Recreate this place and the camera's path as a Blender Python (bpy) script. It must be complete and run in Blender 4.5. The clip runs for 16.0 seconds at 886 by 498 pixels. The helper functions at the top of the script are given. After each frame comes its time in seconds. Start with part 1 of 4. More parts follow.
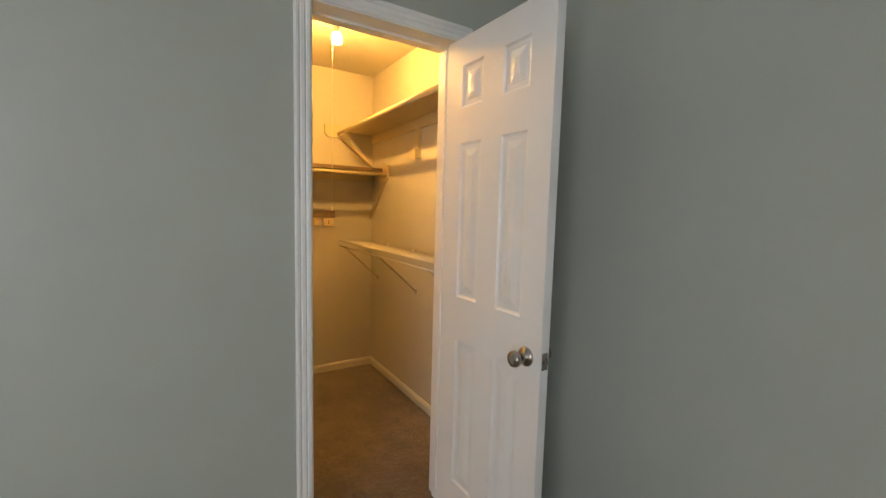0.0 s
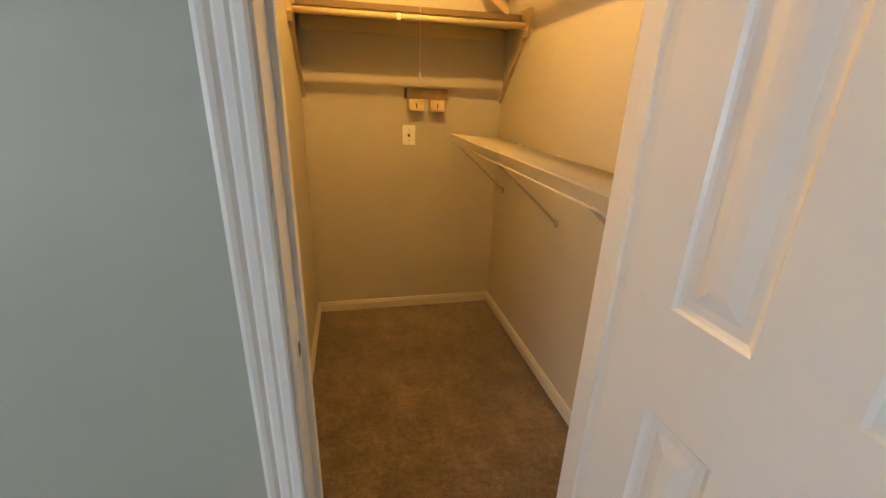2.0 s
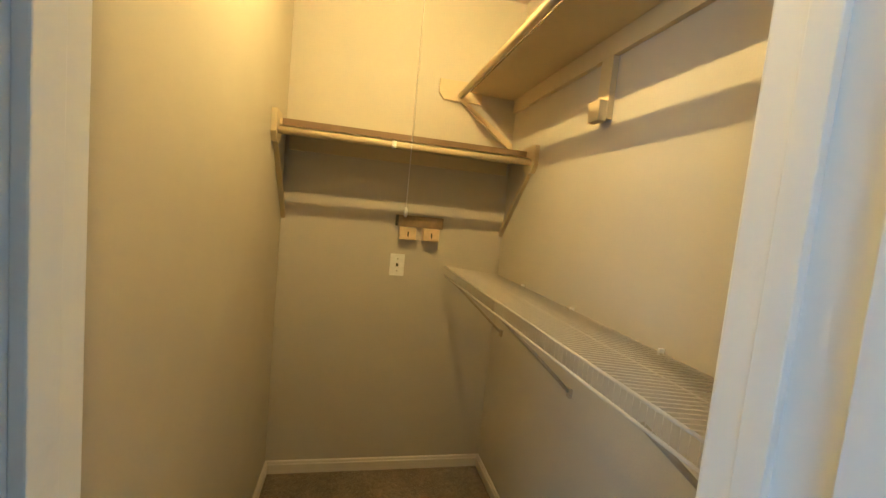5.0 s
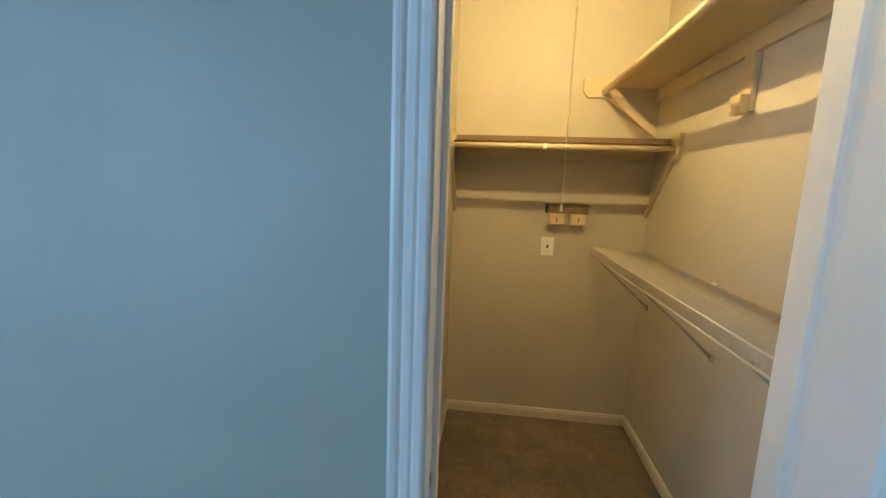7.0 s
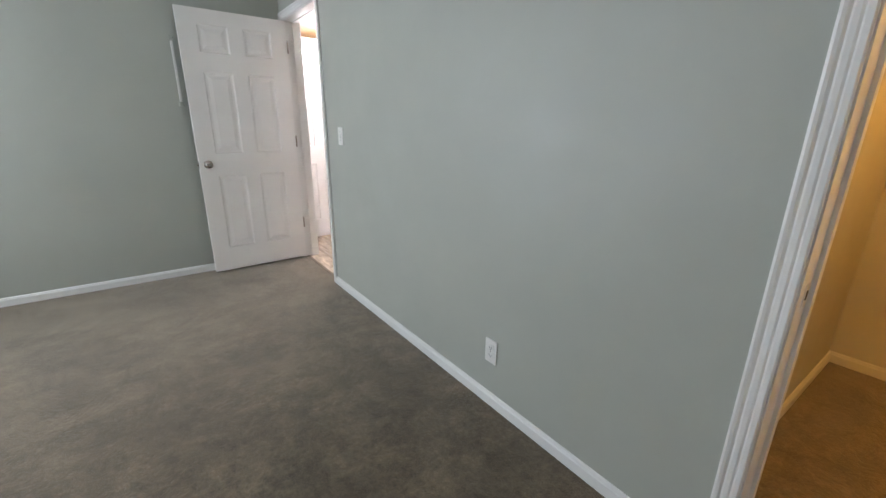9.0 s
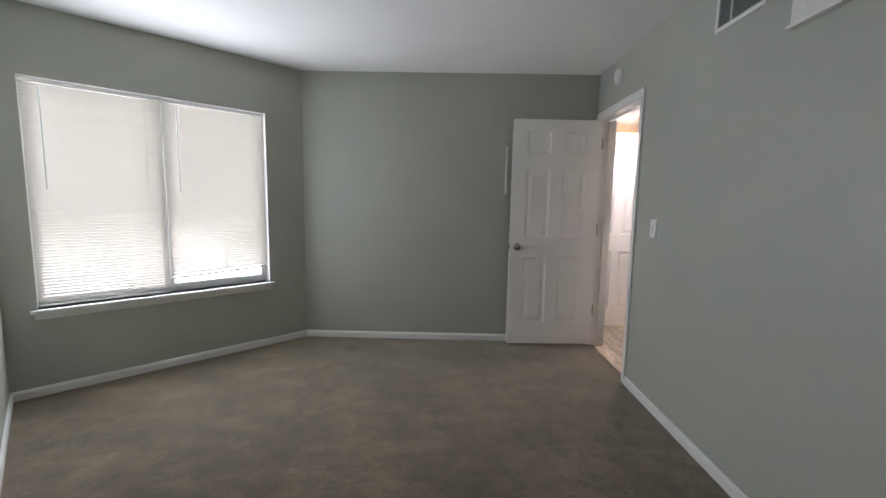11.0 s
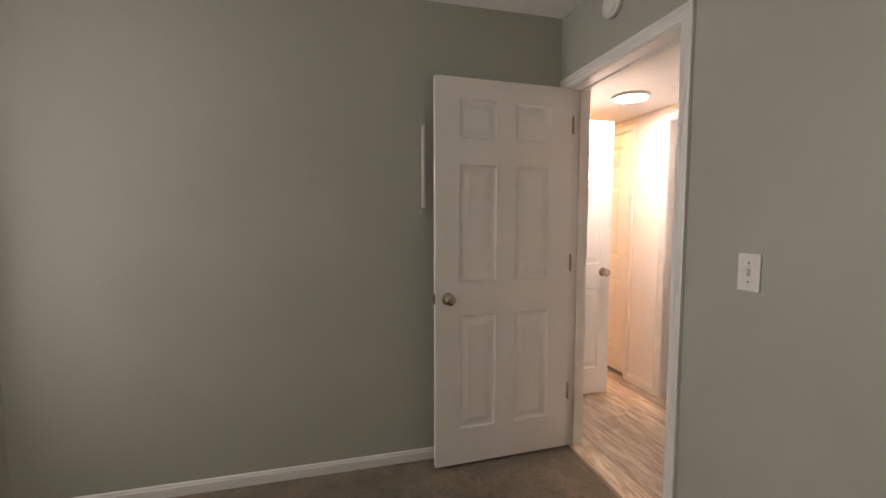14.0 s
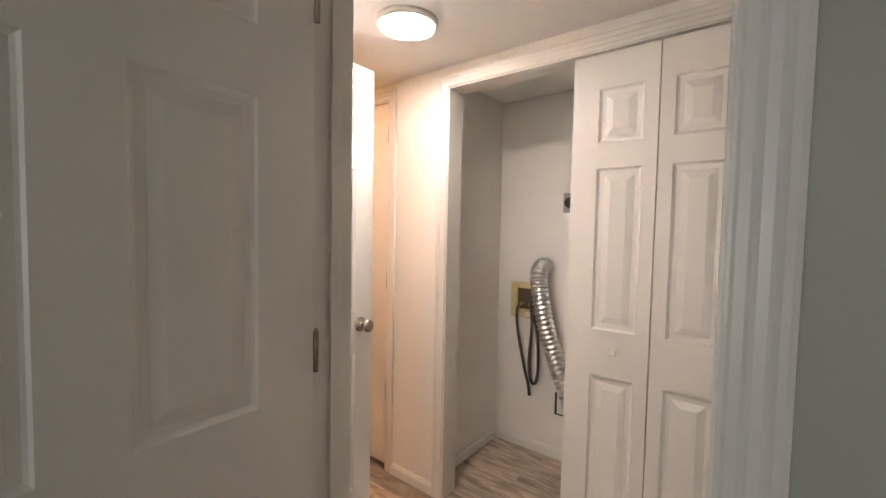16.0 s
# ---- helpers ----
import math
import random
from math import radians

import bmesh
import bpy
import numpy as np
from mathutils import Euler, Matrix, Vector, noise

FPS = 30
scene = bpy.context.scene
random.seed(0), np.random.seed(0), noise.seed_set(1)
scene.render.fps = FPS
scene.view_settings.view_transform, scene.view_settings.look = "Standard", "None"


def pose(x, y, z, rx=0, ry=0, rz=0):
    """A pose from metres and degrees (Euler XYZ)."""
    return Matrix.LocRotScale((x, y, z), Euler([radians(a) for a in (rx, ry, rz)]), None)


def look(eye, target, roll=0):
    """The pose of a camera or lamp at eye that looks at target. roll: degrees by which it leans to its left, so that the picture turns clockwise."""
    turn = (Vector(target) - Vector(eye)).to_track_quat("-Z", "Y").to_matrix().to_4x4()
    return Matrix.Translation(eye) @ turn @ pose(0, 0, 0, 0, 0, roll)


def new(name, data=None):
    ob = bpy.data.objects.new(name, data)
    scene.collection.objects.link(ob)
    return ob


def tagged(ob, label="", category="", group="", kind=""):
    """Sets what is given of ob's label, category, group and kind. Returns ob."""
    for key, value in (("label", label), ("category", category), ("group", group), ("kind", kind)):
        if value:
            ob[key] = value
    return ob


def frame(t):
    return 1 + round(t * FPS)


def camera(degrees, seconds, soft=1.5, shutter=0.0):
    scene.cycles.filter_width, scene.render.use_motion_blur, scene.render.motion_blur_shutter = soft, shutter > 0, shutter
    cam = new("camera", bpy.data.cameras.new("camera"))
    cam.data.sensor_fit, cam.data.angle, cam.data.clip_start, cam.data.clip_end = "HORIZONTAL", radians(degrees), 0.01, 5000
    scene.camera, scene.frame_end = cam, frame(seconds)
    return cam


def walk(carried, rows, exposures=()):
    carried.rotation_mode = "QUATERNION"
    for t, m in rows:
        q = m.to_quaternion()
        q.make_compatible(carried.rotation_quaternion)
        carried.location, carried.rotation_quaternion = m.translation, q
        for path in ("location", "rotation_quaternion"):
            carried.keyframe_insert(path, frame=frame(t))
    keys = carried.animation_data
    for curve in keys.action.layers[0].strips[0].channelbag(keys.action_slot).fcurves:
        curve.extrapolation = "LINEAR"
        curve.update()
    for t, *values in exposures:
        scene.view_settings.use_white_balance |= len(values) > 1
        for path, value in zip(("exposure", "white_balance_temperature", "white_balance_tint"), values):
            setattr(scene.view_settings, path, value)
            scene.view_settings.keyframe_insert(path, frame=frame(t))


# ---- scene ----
cam = camera(94.6, 16.0)
PATH = [
    (0, (0.651, 0.636, 1.342), (1.703, 2.326, 1.156), 1.5),
    (0.5, (0.822, 0.888, 1.343), (1.643, 2.694, 1.088), 1.6),
    (1, (0.977, 1.113, 1.324), (1.577, 2.986, 0.963), 2.2),
    (1.5, (1.08, 1.318, 1.32), (1.511, 3.202, 0.803), 2.4),
    (2, (1.115, 1.545, 1.279), (1.534, 3.372, 0.582), 2.0),
    (2.5, (1.145, 1.686, 1.237), (1.592, 3.409, 0.325), 2.4),
    (3, (1.224, 1.835, 1.186), (1.569, 3.499, 0.132), 3.2),
    (3.5, (1.269, 1.92, 1.184), (1.574, 3.627, 0.187), 3.5),
    (4, (1.247, 1.934, 1.25), (1.605, 3.79, 0.596), 4.9),
    (4.5, (1.235, 1.929, 1.324), (1.64, 3.867, 1.038), 5.2),
    (4.7, (1.228, 1.915, 1.331), (1.665, 3.86, 1.164), 5.6),
    (6.8, (1.081, 1.558, 1.409), (1.08, 3.543, 1.164), 2.0),
    (7, (1.101, 1.5, 1.402), (0.878, 3.463, 1.092), 2.0),
    (7.5, (1.152, 1.328, 1.328), (0.412, 3.11, 0.8), 4.0),
    (8, (1.179, 1.197, 1.308), (0.112, 2.75, 0.637), 1.8),
    (8.5, (1.217, 1.037, 1.266), (-0.066, 2.416, 0.591), 1.3),
    (9, (1.227, 0.939, 1.268), (-0.312, 2.069, 0.675), 0.6),
    (9.5, (1.226, 0.877, 1.295), (-0.541, 1.691, 0.832), 0.2),
    (10, (1.209, 0.836, 1.293), (-0.702, 1.315, 0.952), 0.6),
    (10.2, (1.21, 0.804, 1.323), (-0.731, 1.166, 1.006), 0.7),
    (12.3, (0.627, 0.752, 1.299), (-1.345, 0.452, 1.154), 1.5),
    (12.5, (0.515, 0.751, 1.317), (-1.462, 0.488, 1.165), 1.1),
    (13, (0.2, 0.778, 1.305), (-1.79, 0.691, 1.129), 0.6),
    (13.5, (-0.154, 0.82, 1.313), (-2.134, 0.996, 1.096), 0.9),
    (14, (-0.545, 0.843, 1.332), (-2.478, 1.337, 1.19), 0.0),
    (14.5, (-0.907, 0.973, 1.343), (-2.743, 1.762, 1.263), -0.6),
    (15, (-1.241, 1.14, 1.336), (-2.899, 2.25, 1.188), -0.0),
    (15.5, (-1.574, 1.326, 1.354), (-2.965, 2.754, 1.188), -0.3),
    (16, (-1.818, 1.569, 1.368), (-3.046, 3.144, 1.271), 1.1),
]

# exposure and white balance of the filming camera
EXPOSURES = [(0.0, 4.05, 6300, 14), (1.5, 4.1, 6200, 14), (2.5, 4.35, 6000, 12), (3.5, 4.6, 5800, 5), (4.0, 4.55, 5300, 2), (4.5, 4.1, 4450, -1), (6.8, 4.0, 4150, -1), (7.5, 4.1, 4800, 7),
             (9.0, 4.3, 5900, 14), (10.0, 3.95, 5900, 14), (12.3, 3.05, 6900, 22), (14.0, 3.35, 7600, 24), (14.8, 3.4, 7600, 22), (15.5, 3.15, 7300, 18), (16.0, 2.85, 7100, 15)]
walk(cam, [(t, look(eye, target, roll)) for t, eye, target, roll in PATH], EXPOSURES)

# ---- world and daylight ----
world = bpy.data.worlds.new("world")
scene.world = world
world.use_nodes = True
wn = world.node_tree
sky = wn.nodes.new("ShaderNodeTexSky")
sky.sky_type = "NISHITA"
sky.sun_disc = False
sky.sun_elevation = radians(48)
sky.sun_rotation = radians(20)
wn.links.new(sky.outputs[0], wn.nodes["Background"].inputs[0])
wn.nodes["Background"].inputs[1].default_value = 0.05
sun = new("sun", bpy.data.lights.new("sun", "SUN"))
sun.data.energy, sun.data.angle, sun.data.color = 4.5, radians(0.5), (1, 0.95, 0.88)
sun.matrix_world = look((3, 9, 12), (0, 0, 0))

# daylight entering by the window, in its opening
day = new("window_daylight", bpy.data.lights.new("window_daylight", "AREA"))
day.data.shape, day.data.size, day.data.size_y = "RECTANGLE", 1.46, 1.42
day.data.energy, day.data.color = 3.3, (0.90, 0.96, 1.0)
day.matrix_world = Matrix.Translation((-2.70, -0.59, 0)) @ pose(0, 0, 0, 0, 0, -45) @ Matrix.Translation((1.078, -0.020, 1.31)) @ pose(0, 0, 0, 90, 0, 0)

BULB_STRENGTH = 9.0
HALL_STRENGTH = 15.5
BACKDROP_STRENGTH = 0.85

# the closet's bare bulb
bulb_light = new("bulb_light", bpy.data.lights.new("bulb_light", "POINT"))
bulb_light.data.energy, bulb_light.data.color, bulb_light.data.shadow_soft_size = 2.9, (1.0, 0.53, 0.115), 0.003
bulb_light.location = (1.374, 2.97, 2.226)

# ---- materials ----
def nodes_of(name):
    m = bpy.data.materials.new(name)
    m.use_nodes = True
    nt = m.node_tree
    return m, nt, nt.nodes["Principled BSDF"]


def noise_tex(nt, scale, detail=3.0, rough=0.5, coords="Object", stretch=None):
    co = nt.nodes.new("ShaderNodeTexCoord")
    n = nt.nodes.new("ShaderNodeTexNoise")
    n.inputs["Scale"].default_value = scale
    n.inputs["Detail"].default_value = detail
    n.inputs["Roughness"].default_value = rough
    if stretch:
        mp = nt.nodes.new("ShaderNodeMapping")
        mp.inputs["Scale"].default_value = stretch
        nt.links.new(co.outputs[coords], mp.inputs[0])
        nt.links.new(mp.outputs[0], n.inputs["Vector"])
    else:
        nt.links.new(co.outputs[coords], n.inputs["Vector"])
    return n.outputs["Fac"]


def ramp(nt, fac, stops):
    r = nt.nodes.new("ShaderNodeValToRGB")
    el = r.color_ramp.elements
    while len(el) < len(stops):
        el.new(0.5)
    for e, (p, c) in zip(el, stops):
        e.position, e.color = p, (*c, 1)
    nt.links.new(fac, r.inputs[0])
    return r.outputs[0]


def mix(nt, fac, a, b, mode="MIX"):
    m = nt.nodes.new("ShaderNodeMix")
    m.data_type, m.blend_type = "RGBA", mode
    for sock, v in ((m.inputs["Factor"], fac), (m.inputs[6], a), (m.inputs[7], b)):
        if isinstance(v, (int, float)):
            sock.default_value = v
        elif isinstance(v, tuple):
            sock.default_value = (*v, 1)
        else:
            nt.links.new(v, sock)
    return m.outputs[2]


def bump(nt, bsdf, height, strength, distance):
    b = nt.nodes.new("ShaderNodeBump")
    b.inputs["Strength"].default_value, b.inputs["Distance"].default_value = strength, distance
    nt.links.new(height, b.inputs["Height"])
    nt.links.new(b.outputs[0], bsdf.inputs["Normal"])


def painted(name, colour, rough=0.55, vary=0.05, peel=0.25, peel_size=160.0, scuff=0.0):
    """Paint with a rolled texture, faint clouding and a few scuffs."""
    m, nt, b = nodes_of(name)
    lo = tuple(c * (1 - vary) for c in colour)
    hi = tuple(min(1, c * (1 + vary)) for c in colour)
    col = ramp(nt, noise_tex(nt, 2.2, 4), [(0.3, lo), (0.7, hi)])
    if scuff:
        marks = ramp(nt, noise_tex(nt, 9, 6, 0.7), [(0.62, (1, 1, 1)), (0.78, (1 - scuff,) * 3)])
        col = mix(nt, 1.0, col, marks, "MULTIPLY")
    nt.links.new(col, b.inputs["Base Color"])
    nt.links.new(ramp(nt, noise_tex(nt, 6, 3), [(0.3, (rough - 0.06,) * 3), (0.7, (rough + 0.06,) * 3)]), b.inputs["Roughness"])
    bump(nt, b, noise_tex(nt, peel_size, 2), peel, 0.0015)
    return m


def plain(name, colour, rough=0.4, metal=0.0, vary=0.06, grain=60.0, relief=0.05):
    m, nt, b = nodes_of(name)
    lo = tuple(c * (1 - vary) for c in colour)
    hi = tuple(min(1, c * (1 + vary)) for c in colour)
    nt.links.new(ramp(nt, noise_tex(nt, grain, 4), [(0.3, lo), (0.7, hi)]), b.inputs["Base Color"])
    b.inputs["Roughness"].default_value, b.inputs["Metallic"].default_value = rough, metal
    bump(nt, b, noise_tex(nt, grain * 3, 2), relief, 0.001)
    return m


def glowing(name, colour, strength):
    m, nt, b = nodes_of(name)
    b.inputs["Base Color"].default_value = (0.9, 0.9, 0.88, 1)
    b.inputs["Emission Color"].default_value = (*colour, 1)
    b.inputs["Emission Strength"].default_value = strength
    return m


GREY = painted("grey_wall_paint", (0.424, 0.434, 0.378), 0.5, 0.03, 0.12, 180)
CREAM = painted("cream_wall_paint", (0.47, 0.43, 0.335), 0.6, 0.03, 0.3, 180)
HALLWHITE = painted("hall_wall_paint", (0.86, 0.845, 0.815), 0.55, 0.03, 0.25, 180)
CEILING = painted("ceiling_paint", (0.85, 0.845, 0.83), 0.9, 0.03, 0.6, 90)
TRIM = painted("white_trim_paint", (0.78, 0.77, 0.74), 0.35, 0.03, 0.12, 90, 0.1)
DOOR = painted("white_door_paint", (0.82, 0.80, 0.77), 0.36, 0.03, 0.12, 120, 0.06)
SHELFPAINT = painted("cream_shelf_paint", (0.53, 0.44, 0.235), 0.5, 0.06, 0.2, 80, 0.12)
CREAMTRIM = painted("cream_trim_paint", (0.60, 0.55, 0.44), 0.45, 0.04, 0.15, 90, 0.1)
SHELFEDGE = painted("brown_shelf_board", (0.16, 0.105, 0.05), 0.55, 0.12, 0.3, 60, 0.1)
NICKEL = plain("satin_nickel", (0.44, 0.40, 0.355), 0.22, 1.0)
DULLMETAL = plain("tarnished_hinge_metal", (0.34, 0.30, 0.25), 0.42, 1.0, 0.2)
PLASTIC = plain("white_plastic", (0.78, 0.77, 0.73), 0.35)
DARK = plain("dark_slot", (0.02, 0.02, 0.02), 0.6)
BRACKET = plain("grey_painted_bracket", (0.34, 0.29, 0.21), 0.5)
WIRE = plain("cream_coated_wire", (0.54, 0.49, 0.39), 0.4)
HOOKWOOD = plain("brown_wood_rail", (0.20, 0.145, 0.07), 0.55, 0.0, 0.25, 20, 0.2)
HOOKBLOCK = plain("tan_block", (0.62, 0.48, 0.24), 0.5, 0.0, 0.15, 30, 0.2)
FOIL = plain("foil_duct", (0.72, 0.72, 0.72), 0.28, 1.0, 0.1, 40, 0.3)
RUBBER = plain("black_rubber", (0.05, 0.045, 0.042), 0.45, 0.0, 0.2)
YELLOWBOX = plain("aged_cream_plastic", (0.60, 0.50, 0.24), 0.45, 0.0, 0.1)
BRASS = plain("brass_valve", (0.55, 0.38, 0.15), 0.35, 1.0, 0.15)
CORD = plain("white_cord", (0.75, 0.72, 0.65), 0.7)
ALU = plain("window_frame_vinyl", (0.74, 0.75, 0.76), 0.4)
GRILLE = plain("grey_vent_metal", (0.42, 0.43, 0.42), 0.45, 0.0, 0.08)
BULB = glowing("warm_bulb_glow", (1.0, 0.50, 0.09), BULB_STRENGTH)
DISC = glowing("hall_light_glow", (1.0, 0.90, 0.85), HALL_STRENGTH)


def carpet_material():
    m, nt, b = nodes_of("taupe_carpet_pile")
    tuft = noise_tex(nt, 210, 2, 0.6)
    clump = noise_tex(nt, 46, 5, 0.8)
    swirl = noise_tex(nt, 9.0, 6, 0.72)
    wear = noise_tex(nt, 1.7, 5, 0.65)
    brushed = noise_tex(nt, 3.2, 5, 0.7, stretch=(1.6, 0.8, 1))
    c = ramp(nt, tuft, [(0.3, (0.072, 0.055, 0.033)), (0.7, (0.218, 0.168, 0.106))])
    for fac, lo, hi, a, z in ((clump, 0.36, 0.64, 0.68, 1.28), (swirl, 0.42, 0.60, 0.82, 1.18), (wear, 0.42, 0.58, 0.80, 1.14), (brushed, 0.46, 0.56, 0.88, 1.10)):
        c = mix(nt, 1.0, c, ramp(nt, fac, [(lo, (a, a * 0.99, a * 0.97)), (hi, (z, z, z))]), "MULTIPLY")
    nt.links.new(c, b.inputs["Base Color"])
    b.inputs["Roughness"].default_value = 0.95
    b.inputs["Sheen Weight"].default_value = 0.55
    b.inputs["Sheen Roughness"].default_value = 0.45
    b.inputs["Sheen Tint"].default_value = (0.95, 0.86, 0.76, 1)
    ad = nt.nodes.new("ShaderNodeMath")
    ad.operation = "MULTIPLY_ADD"
    ad.inputs[1].default_value = 0.5
    nt.links.new(tuft, ad.inputs[0])
    nt.links.new(clump, ad.inputs[2])
    bump(nt, b, ad.outputs[0], 0.6, 0.010)
    return m


def plank_material():
    m, nt, b = nodes_of("grey_oak_vinyl_plank")
    oi = nt.nodes.new("ShaderNodeObjectInfo")
    co = nt.nodes.new("ShaderNodeTexCoord")
    ad = nt.nodes.new("ShaderNodeVectorMath")
    ad.operation = "MULTIPLY_ADD"
    ad.inputs[1].default_value = (1, 1, 1)
    sc = nt.nodes.new("ShaderNodeVectorMath")
    sc.operation = "SCALE"
    sc.inputs[0].default_value = (37, 19, 5)
    nt.links.new(oi.outputs["Random"], sc.inputs["Scale"])
    nt.links.new(co.outputs["Object"], ad.inputs[0])
    nt.links.new(sc.outputs[0], ad.inputs[2])
    outs = []
    for scale, stretch, detail in ((1.0, (1.3, 7, 1), 4), (1.0, (4, 80, 1), 3), (1.0, (0.8, 4, 1), 2)):
        mp = nt.nodes.new("ShaderNodeMapping")
        mp.inputs["Scale"].default_value = stretch
        n = nt.nodes.new("ShaderNodeTexNoise")
        n.inputs["Detail"].default_value = detail
        n.inputs["Distortion"].default_value = 0.6
        nt.links.new(ad.outputs[0], mp.inputs[0])
        nt.links.new(mp.outputs[0], n.inputs["Vector"])
        outs.append(n.outputs["Fac"])
    c = ramp(nt, outs[0], [(0.30, (0.30, 0.235, 0.175)), (0.48, (0.47, 0.39, 0.305)), (0.68, (0.64, 0.56, 0.47))])
    c = mix(nt, 0.2, c, ramp(nt, outs[1], [(0.3, (0.6, 0.58, 0.55)), (0.7, (1.15, 1.15, 1.15))]), "MULTIPLY")
    c = mix(nt, 0.7, c, ramp(nt, outs[2], [(0.3, (0.7, 0.68, 0.66)), (0.7, (1.2, 1.2, 1.2))]), "MULTIPLY")
    c = mix(nt, 1.0, c, ramp(nt, oi.outputs["Random"], [(0, (0.68, 0.67, 0.66)), (1, (1.2, 1.17, 1.12))]), "MULTIPLY")
    nt.links.new(c, b.inputs["Base Color"])
    b.inputs["Roughness"].default_value = 0.42
    bump(nt, b, outs[1], 0.25, 0.001)
    return m


def slat_material():
    """White vinyl slat that lets some daylight through."""
    m, nt, b = nodes_of("white_vinyl_slat")
    b.inputs["Base Color"].default_value = (0.80, 0.78, 0.76, 1)
    b.inputs["Roughness"].default_value = 0.45
    tr = nt.nodes.new("ShaderNodeBsdfTranslucent")
    tr.inputs[0].default_value = (0.90, 0.87, 0.86, 1)
    ms = nt.nodes.new("ShaderNodeMixShader")
    ms.inputs[0].default_value = 0.42
    nt.links.new(b.outputs[0], ms.inputs[1])
    nt.links.new(tr.outputs[0], ms.inputs[2])
    nt.links.new(ms.outputs[0], nt.nodes["Material Output"].inputs[0])
    return m


def glass_material():
    m, nt, b = nodes_of("clear_window_glass")
    b.inputs["Base Color"].default_value = (0.97, 0.99, 0.98, 1)
    b.inputs["Roughness"].default_value = 0.02
    b.inputs["Transmission Weight"].default_value = 1.0
    b.inputs["IOR"].default_value = 1.1
    return m


def backdrop_material():
    """Glowing shaded trees with bright gaps, rising behind a forecourt; daylight painted as emission."""
    m, nt, b = nodes_of("glowing_garden_backdrop")
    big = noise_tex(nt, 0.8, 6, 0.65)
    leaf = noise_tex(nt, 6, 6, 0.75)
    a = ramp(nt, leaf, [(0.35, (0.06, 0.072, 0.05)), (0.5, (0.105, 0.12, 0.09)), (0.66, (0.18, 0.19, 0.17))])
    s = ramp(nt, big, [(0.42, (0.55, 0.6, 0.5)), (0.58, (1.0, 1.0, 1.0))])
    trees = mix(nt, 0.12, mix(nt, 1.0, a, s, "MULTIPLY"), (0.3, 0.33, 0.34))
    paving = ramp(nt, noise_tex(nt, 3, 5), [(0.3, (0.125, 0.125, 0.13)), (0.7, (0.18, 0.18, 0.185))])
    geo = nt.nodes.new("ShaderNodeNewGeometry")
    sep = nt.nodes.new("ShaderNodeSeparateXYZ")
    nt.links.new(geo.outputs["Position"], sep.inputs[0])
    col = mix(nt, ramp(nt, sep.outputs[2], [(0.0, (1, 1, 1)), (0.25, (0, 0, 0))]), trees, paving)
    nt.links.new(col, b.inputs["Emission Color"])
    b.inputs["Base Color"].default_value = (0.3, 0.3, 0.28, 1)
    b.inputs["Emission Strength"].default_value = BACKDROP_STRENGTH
    b.inputs["Roughness"].default_value = 1.0
    return m


CARPET = carpet_material()
PLANK = plank_material()
SLAT = slat_material()
GLASS = glass_material()
BACKDROP = backdrop_material()
GRASS = plain("lawn_grass", (0.07, 0.12, 0.04), 0.9, 0.0, 0.5, 8, 0.8)
PALEWALL = painted("outdoor_pale_stucco", (0.62, 0.60, 0.56), 0.8, 0.05, 0.6, 40)

# ---- mesh helpers ----
def box(bm, a, b, m=None, mat=0, bevel=0.0):
    """Adds a box from corner a to corner b, moved by m."""
    lo = [min(p, q) for p, q in zip(a, b)]
    hi = [max(p, q) for p, q in zip(a, b)]
    t = bmesh.new()
    vs = [t.verts.new((x, y, z)) for x in (lo[0], hi[0]) for y in (lo[1], hi[1]) for z in (lo[2], hi[2])]
    for f in ((0, 1, 3, 2), (4, 6, 7, 5), (0, 4, 5, 1), (2, 3, 7, 6), (0, 2, 6, 4), (1, 5, 7, 3)):
        t.faces.new([vs[i] for i in f]).material_index = mat
    if bevel:
        bmesh.ops.bevel(t, geom=t.edges[:], offset=bevel, segments=2, affect="EDGES", profile=0.6)
    join(bm, t, m)


def join(bm, t, m=None):
    if m:
        bmesh.ops.transform(t, matrix=m, verts=t.verts)
    me = bpy.data.meshes.new("tmp")
    t.to_mesh(me)
    t.free()
    bm.from_mesh(me)
    bpy.data.meshes.remove(me)


def prism(bm, outline, depth, m=None):
    """Extrudes a closed outline in local x, z along local y from 0 to depth."""
    t = bmesh.new()
    f = t.faces.new([t.verts.new((x, 0, z)) for x, z in outline])
    g = bmesh.ops.extrude_face_region(t, geom=[f])
    bmesh.ops.translate(t, vec=(0, depth, 0), verts=[v for v in g["geom"] if isinstance(v, bmesh.types.BMVert)])
    bmesh.ops.recalc_face_normals(t, faces=t.faces)
    join(bm, t, m)


def lathe(bm, profile, m=None, seg=24):
    """Turns a profile of (radius, height) round local z."""
    t = bmesh.new()
    rings = [[t.verts.new((r * math.cos(2 * math.pi * k / seg), r * math.sin(2 * math.pi * k / seg), z)) for k in range(seg)] for r, z in profile]
    for a, b in zip(rings, rings[1:]):
        for k in range(seg):
            t.faces.new((a[k], a[(k + 1) % seg], b[(k + 1) % seg], b[k])).smooth = True
    t.faces.new(rings[0][::-1])
    t.faces.new(rings[-1])
    join(bm, t, m)


